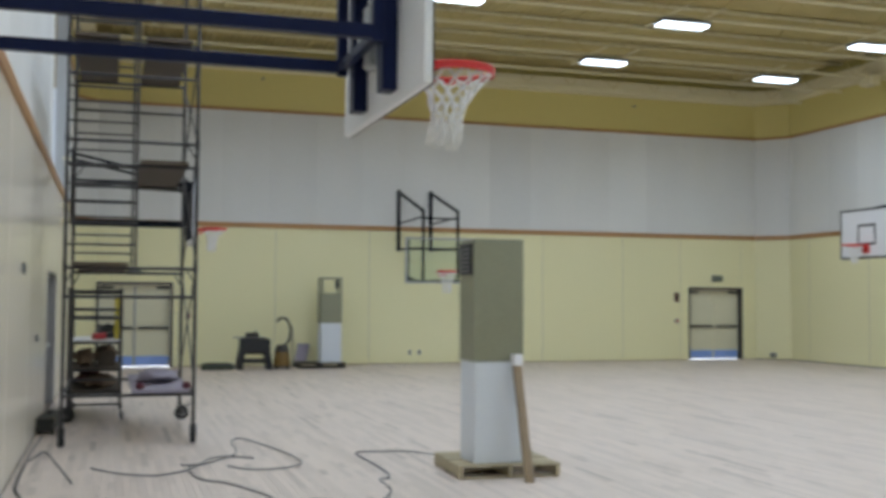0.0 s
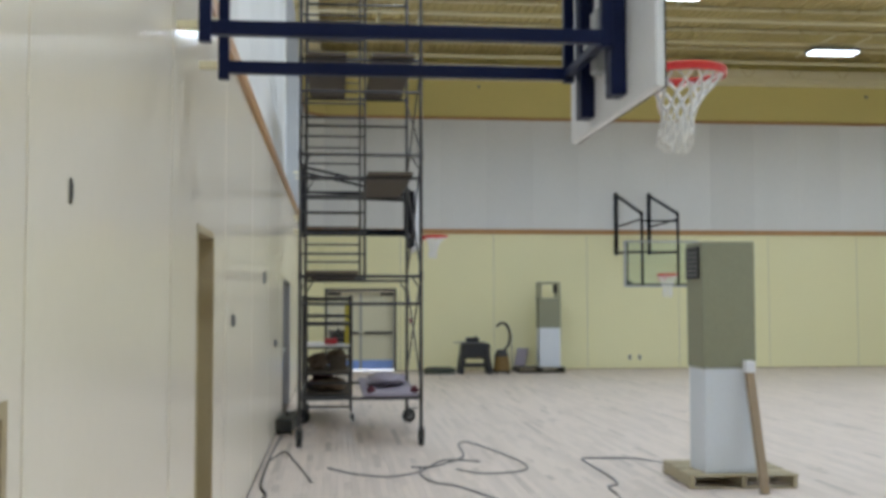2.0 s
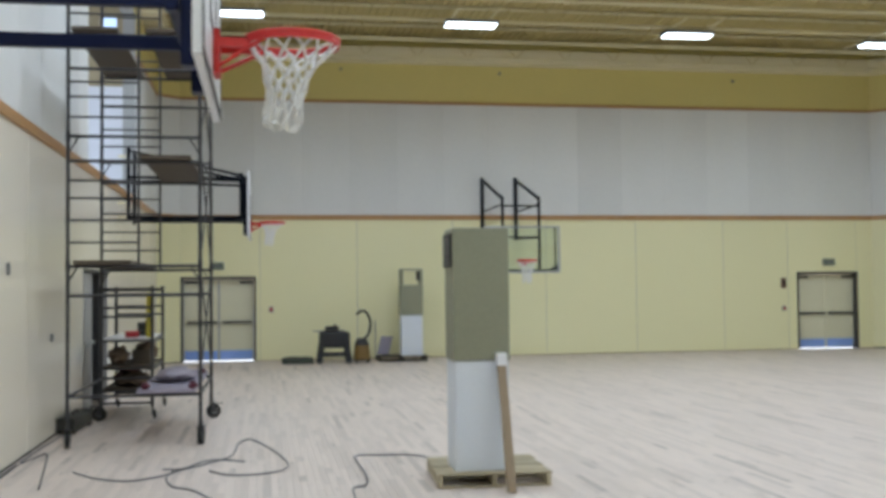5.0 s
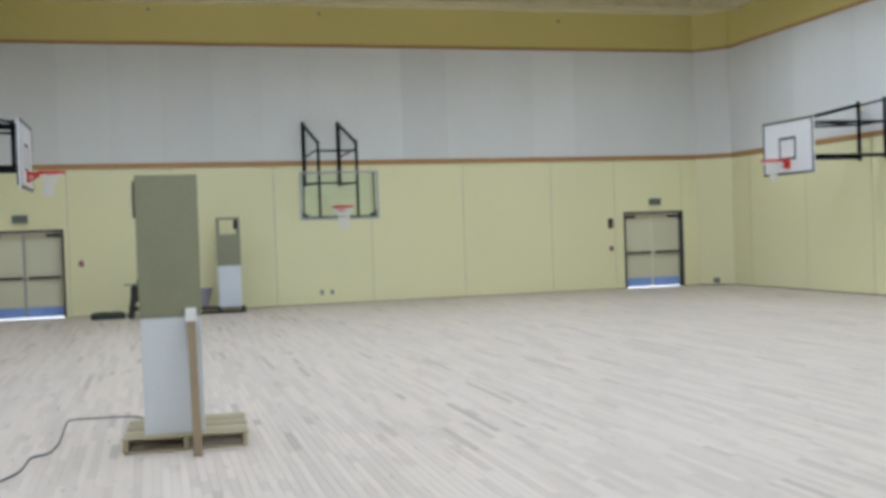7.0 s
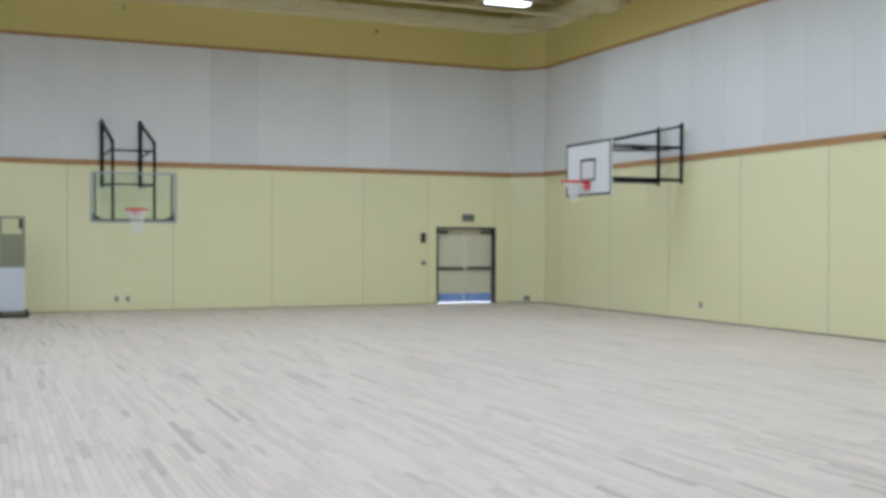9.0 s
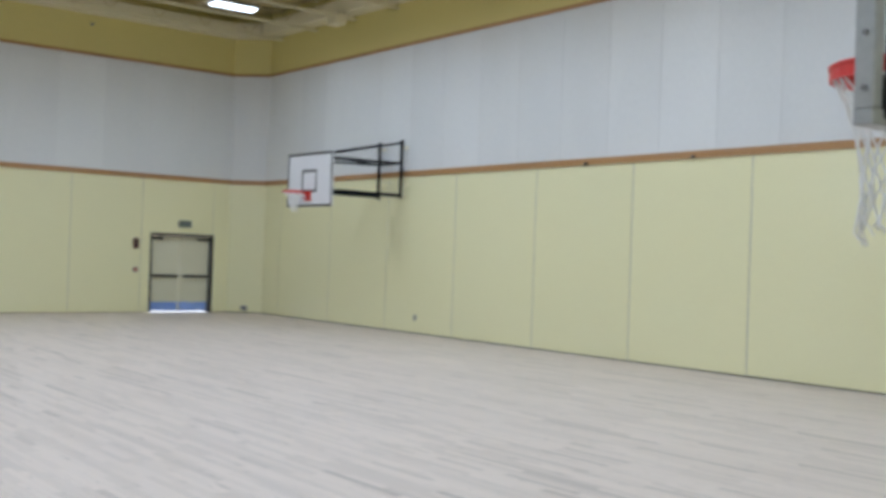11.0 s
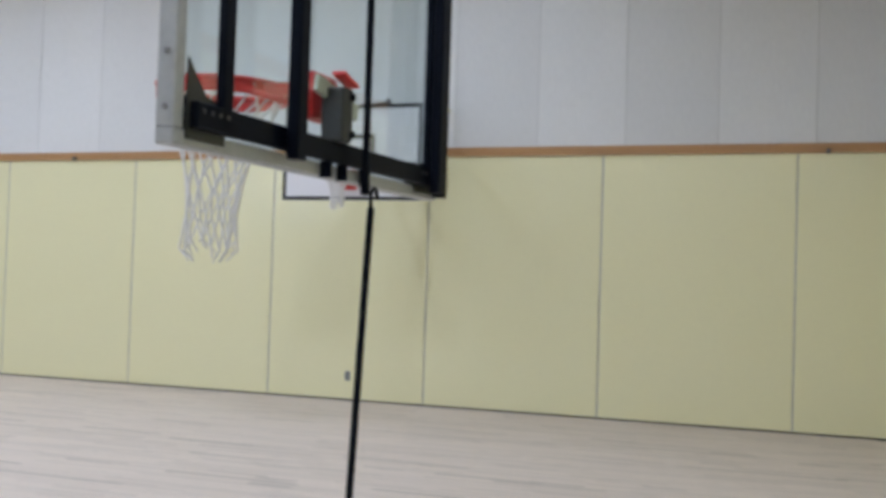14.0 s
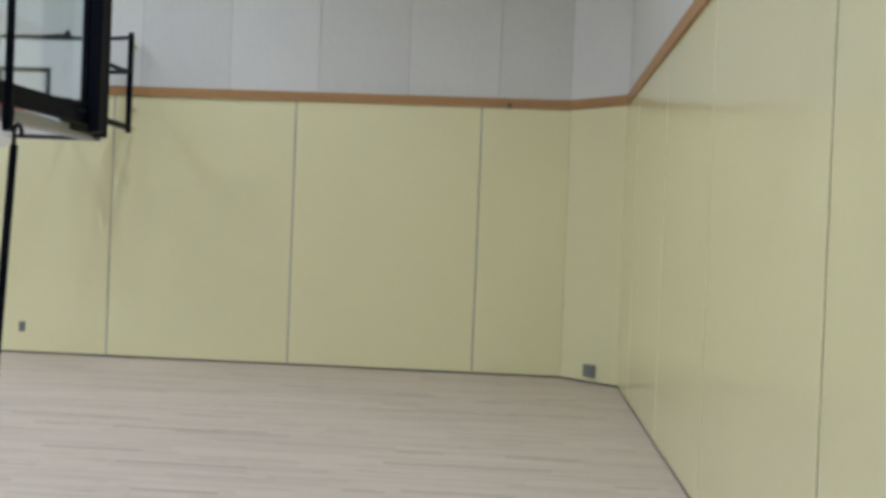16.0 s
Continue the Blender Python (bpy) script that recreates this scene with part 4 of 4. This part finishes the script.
add_box(bg, 0, 0.72, 0, 0.3, 0, 0.17)
bmesh.ops.subdivide_edges(bg, edges=list(bg.edges), cuts=4, use_grid_fill=True)
for v in bg.verts:
    k = noise.noise(v.co * 6.0)
    v.co.z = max(0.0, v.co.z * (0.8 + 0.35 * k)) if v.co.z > 0.01 else 0.0
    v.co.x += 0.03 * noise.noise(v.co * 4.0 + Vector((3, 0, 0)))
tagged(link("tool_bag", bg, M_GREENBAG, m=pose(3.33, 25.6, 0), smooth=True), "dark green canvas tool bag lying flat by the wall", "tool bag")
pl = thing("leaning_bar", "thin grey metal bar leaning on the wall", "metal bar")
part("bar", tube((5.62, 26.55, 0.0), (5.66, 26.975, 0.95), 0.012, 8), M_GREY, pl)
part("end_cap", tube((5.62, 26.55, 0.0), (5.622, 26.57, 0.05), 0.016, 8), M_RUBBER, pl)
pn = tagged(link("blue_panel", bar((5.8, 26.55, 0.135), (5.95, 26.92, 0.55), 0.3, 0.02), M_BLUEMAT), "blue-grey sheet leaning behind the pallet", "sheet")

# ---- work cart behind the scaffold ----
ct = thing("work_cart", "rolling steel work scaffold with ladder ends and a white platform", "work scaffold", m=pose(0.72, 15.64, 0))
W, D, H = 0.68, 1.52, 1.82
for x in (0.0, W):
    for y in (0.0, D):
        part("post", bar((x, y, 0.16), (x, y, H), 0.042), M_SCAF, ct)
        wheel = part("wheel", tube((x + 0.016, y + 0.03, 0.06), (x + 0.046, y + 0.03, 0.06), 0.06, 16), M_RUBBER, ct, "black rubber caster wheel")
        part("wheel_fork", boxbm(x - 0.004, x + 0.012, y - 0.02, y + 0.05, 0.05, 0.165, 0.003), M_SCAF, wheel)
for y in (0.0, D):
    for z in (0.22, 0.385, 0.69, 1.067, 1.40, 1.52):
        part("rung", tube((0.02, y, z), (W - 0.02, y, z), 0.016, 8), M_SCAF, ct)
    part("top_rung", bar((0.02, y, H - 0.05), (W - 0.02, y, H - 0.05), 0.04, 0.05), M_SCAF, ct)
for x in (0.0, W):
    for z in (0.375, 0.68, 1.055):
        part("side_rail", bar((x, 0.02, z), (x, D - 0.02, z), 0.03, 0.045), M_SCAF, ct)
part("platform", boxbm(0.022, W - 0.022, -0.02, D + 0.02, 1.084, 1.106, 0.004), M_WHITE, ct, "white laminate platform")
for z in (0.402, 0.707):
    part("deck", boxbm(0.022, W - 0.022, -0.018, D + 0.018, z, z + 0.018, 0.004), M_PLY, ct, "dark plywood deck")


def lump(name, m, sx, sy, sz, material, label, category):
    bm = bmesh.new()
    bmesh.ops.create_icosphere(bm, subdivisions=3, radius=1.0)
    for v in bm.verts:
        k = 1 + 0.6 * noise.noise(v.co * 2.3 + Vector((sx * 9, sy * 7, sz * 5)))
        v.co = Vector((v.co.x * sx * k, v.co.y * sy * k, max(0.0, sz + v.co.z * sz * k)))
    return tagged(link(name, bm, material, m=m, smooth=True), label, category)


lump("tool_sack", pose(0.92, 15.95, 0.726), 0.13, 0.18, 0.12, M_BROWN, "brown sack of tools on the middle deck", "sack")
lump("tool_sack", pose(1.12, 16.0, 0.421), 0.22, 0.24, 0.095, M_BROWN, "brown sack lying flat on the lower deck", "sack")
lump("tool_sack", pose(1.20, 16.78, 0.726), 0.15, 0.24, 0.13, M_BROWN, "tall brown sack slumped on the middle deck", "sack")
lump("rolled_cloth", pose(0.98, 16.6, 0.421), 0.18, 0.26, 0.10, M_MAROON, "maroon cloth bundled on the lower deck", "cloth")
cr = thing("crate", "dark brown open crate on the middle deck", "crate", m=pose(1.22, 16.05, 0.726))
for nm, a in (("side", (-0.12, 0.12, -0.14, -0.125, 0, 0.2)), ("side", (-0.12, 0.12, 0.125, 0.14, 0, 0.2)), ("end", (-0.12, -0.105, -0.1245, 0.1245, 0, 0.2)), ("end", (0.105, 0.12, -0.1245, 0.1245, 0, 0.2)),
              ("bottom", (-0.1045, 0.1045, -0.1245, 0.1245, 0, 0.015))):
    part(nm, boxbm(*a, 0.002), M_PLY, cr)
lump("dust_sheet", pose(1.84, 14.2, 0.638), 0.24, 0.55, 0.075, M_BLUEMAT, "grey dust sheet heaped on the scaffold deck", "dust sheet")
tb = thing("tool_box", "dark olive tool box on the white platform", "tool box", m=pose(1.22, 16.5, 1.107, 0, 0, 8))
part("body", boxbm(-0.11, 0.11, -0.2, 0.2, 0.0, 0.15, 0.012, 2), M_BOXDARK, tb)
part("lid", boxbm(-0.115, 0.115, -0.205, 0.205, 0.152, 0.185, 0.01, 2), M_BOXDARK, tb)
part("carry_handle", bar((0, -0.08, 0.2), (0, 0.08, 0.2), 0.02, 0.03), M_RUBBER, tb)
dr = thing("power_tool", "red power tool lying on the white cart top", "power tool", m=pose(1.12, 15.82, 1.107, 0, 0, 25))
part("body", boxbm(-0.10, 0.08, -0.04, 0.04, 0.0, 0.09, 0.025, 3), M_REDPL, dr)
part("handle", bar((0.08, 0, 0.06), (0.26, 0, 0.1), 0.045), M_BLACKPAINT, dr)
M_RAG = mat("dark_red_cloth", (0.10, 0.025, 0.04), 0.9, var=0.3)
for i, (x, y) in enumerate(((1.60, SY0 - 0.035), (2.12, SY0 - 0.03), (2.1, SY1 - 0.4))):
    lump("red_rag", pose(x, y, 0.638), 0.045, 0.045, 0.04, M_RAG, "dark red rag lying at the edge of the scaffold deck", "rag")
lv = thing("spirit_level", "yellow tool rail standing on the cart", "level", m=pose(1.34, 15.76, 1.107))
part("rail", boxbm(-0.03, 0.03, -0.012, 0.012, 0.0, 0.62, 0.004), M_YELLOWPL, lv)
part("vial", boxbm(-0.02, 0.02, -0.016, -0.0121, 0.28, 0.34), M_GREY, lv)


# ---- fittings on the walls ----
def plate(name, m, w, h, d, material, label, category, face=None):
    """A small wall fitting on a wall at y = 0, facing -y."""
    ob = thing(name, label, category, m=m)
    part("body", boxbm(-w / 2, w / 2, -d, -0.001, -h / 2, h / 2, min(w, h) * 0.08, 2), material, ob)
    part("face", boxbm(-w * 0.3, w * 0.3, -d - 0.004, -d - 0.0005, -h * 0.3, h * 0.3), face or M_GREY, ob)
    return ob


M_ALARM = mat("dark_red_case", (0.10, 0.02, 0.02), 0.5)
plate("fire_alarm", pose(D2[0] - 0.40, YF, 1.79), 0.12, 0.26, 0.06, M_ALARM, "dark red fire alarm strobe by the doors", "fire alarm", M_BLACKPAINT)
plate("pull_station", pose(D2[0] - 0.39, YF, 1.11), 0.10, 0.12, 0.04, M_GREY, "small grey pull station by the doors", "pull station", M_REDPL)
plate("pull_station", pose(3.09, YF, 1.26), 0.10, 0.13, 0.04, M_GREY, "small grey pull station by the doors", "pull station", M_REDPL)
for x in (8.77, 9.03):
    plate("wall_outlet", pose(x, YF, 0.30), 0.08, 0.12, 0.012, M_GREY, "grey wall outlet plate", "outlet")
plate("floor_level_box", pose(19.65, 26.65, 0.13, 0, 0, -45), 0.17, 0.13, 0.04, M_GREY, "grey junction box low on the wall", "junction box")
plate("floor_level_box", pose(19.63, -0.455, 0.155, 0, 0, -135), 0.17, 0.16, 0.04, M_GREY, "grey junction box low on the wall", "junction box")
for y in (7.08, 19.4):
    plate("wall_outlet", pose(XR, y, 0.35, 0, 0, -90), 0.08, 0.13, 0.012, M_GREY, "grey wall outlet plate", "outlet")
for y in (0.69, 14.35, 11.93):
    plate("trim_hook", pose(XR - 0.03, y, 3.50, 0, 0, -90), 0.05, 0.06, 0.05, M_BLACKPAINT, "small dark hook on the trim rail", "hook")
for x, z in ((4.84, 7.28), (8.93, 7.26), (15.33, 7.2)):
    plate("sprinkler", pose(x, YF, z), 0.05, 0.06, 0.08, M_GREY, "small dark sprinkler head on the wall", "sprinkler")
plate("card_reader", pose(XL, 8.3, 1.58, 0, 0, 90), 0.07, 0.09, 0.025, M_GREY, "grey switch plate on the wall", "switch")
plate("wall_slot", pose(XL, 3.46, 2.03, 0, 0, 90), 0.018, 0.075, 0.006, M_BLACKPAINT, "small dark slot in the wall panel", "slot")
plate("wall_box", pose(XL, 11.7, 1.98, 0, 0, 90), 0.035, 0.12, 0.03, M_GREY, "grey box high on the wall", "wall box")
plate("wall_box", pose(XL, 13.9, 1.2, 0, 0, 90), 0.07, 0.09, 0.03, M_GREY, "grey box on the wall", "wall box")
sp = thing("loudspeaker", "cream loudspeaker hung from the soffit", "loudspeaker", m=pose(19.5, 22.2, ZB, 0, 0, -90))
part("case", boxbm(-0.22, 0.22, -0.2, 0.1, -0.3, -0.05, 0.03, 2), M_SOFFIT, sp)
part("grille", boxbm(-0.18, 0.18, -0.207, -0.201, -0.27, -0.08, 0.002), M_STEEL_C, sp)
part("bracket", boxbm(-0.04, 0.04, -0.05, 0.03, -0.06, 0.0, 0.003), M_GREY, sp)

# ---- floor: maple strips along y ----
sub = link("floor", boxbm(XL - 0.26, XR + 0.26, YN - 0.26, YF + 0.26, -0.2, -0.012), M_SUB)
tagged(sub, "raw sanded maple strip floor, pale with darker strips", "floor", kind="structure")
STRIP = 0.066
rnd = random.Random(11)
verts, faces = [], []
plank_meshes = {}
count = 0


def strip_box(x0, x1, y0, y1, z):
    b = 0.0012
    return [(x0, y0, -0.012), (x1, y0, -0.012), (x1, y1, -0.012), (x0, y1, -0.012), (x0, y0, z - b), (x1, y0, z - b), (x1, y1, z - b), (x0, y1, z - b),
            (x0 + b, y0 + b, z), (x1 - b, y0 + b, z), (x1 - b, y1 - b, z), (x0 + b, y1 - b, z)]


BOX_FACES = [(0, 1, 5, 4), (1, 2, 6, 5), (2, 3, 7, 6), (3, 0, 4, 7), (4, 5, 9, 8), (5, 6, 10, 9), (6, 7, 11, 10), (7, 4, 8, 11), (8, 9, 10, 11)]


def plank_mesh(length):
    if length not in plank_meshes:
        me = bpy.data.meshes.new("floor_strip")
        me.from_pydata(strip_box(0.0006, STRIP - 0.0006, 0, length - 0.0012, 0.0), [], BOX_FACES)
        me.materials.append(M_PLANK_P)
        plank_meshes[length] = me
    return plank_meshes[length]


x = XL
while x < XR - 0.01:
    y = YN - rnd.uniform(0, 1.2)
    while y < YF:
        n = rnd.choice((0.3, 0.4, 0.5, 0.6, 0.8, 1.0, 1.3, 1.6))
        y0, y1 = max(y, YN), min(y + n, YF)
        if y1 < y0 + 0.02:
            y += n
            continue
        if count < 300 and 4.6 < x < 8.2 and 3.6 < y and y1 < 8.6 and y0 == y:
            ob = new("floor_strip", plank_mesh(n))
            ob.parent = sub
            ob.matrix_basis = pose(x, y, 0)
            count += 1
        else:
            k = len(verts)
            verts += strip_box(x + 0.0006, min(x + STRIP, XR) - 0.0006, y0, y1 - 0.0012, 0.0)
            faces += [tuple(k + i for i in f) for f in BOX_FACES]
        y += n
    x += STRIP
me = bpy.data.meshes.new("floor_strips")
me.from_pydata(verts, [], faces)
me.materials.append(M_PLANK_I)
fs = new("floor_strips", me)
fs.parent = sub
fs["kind"] = "stuff"
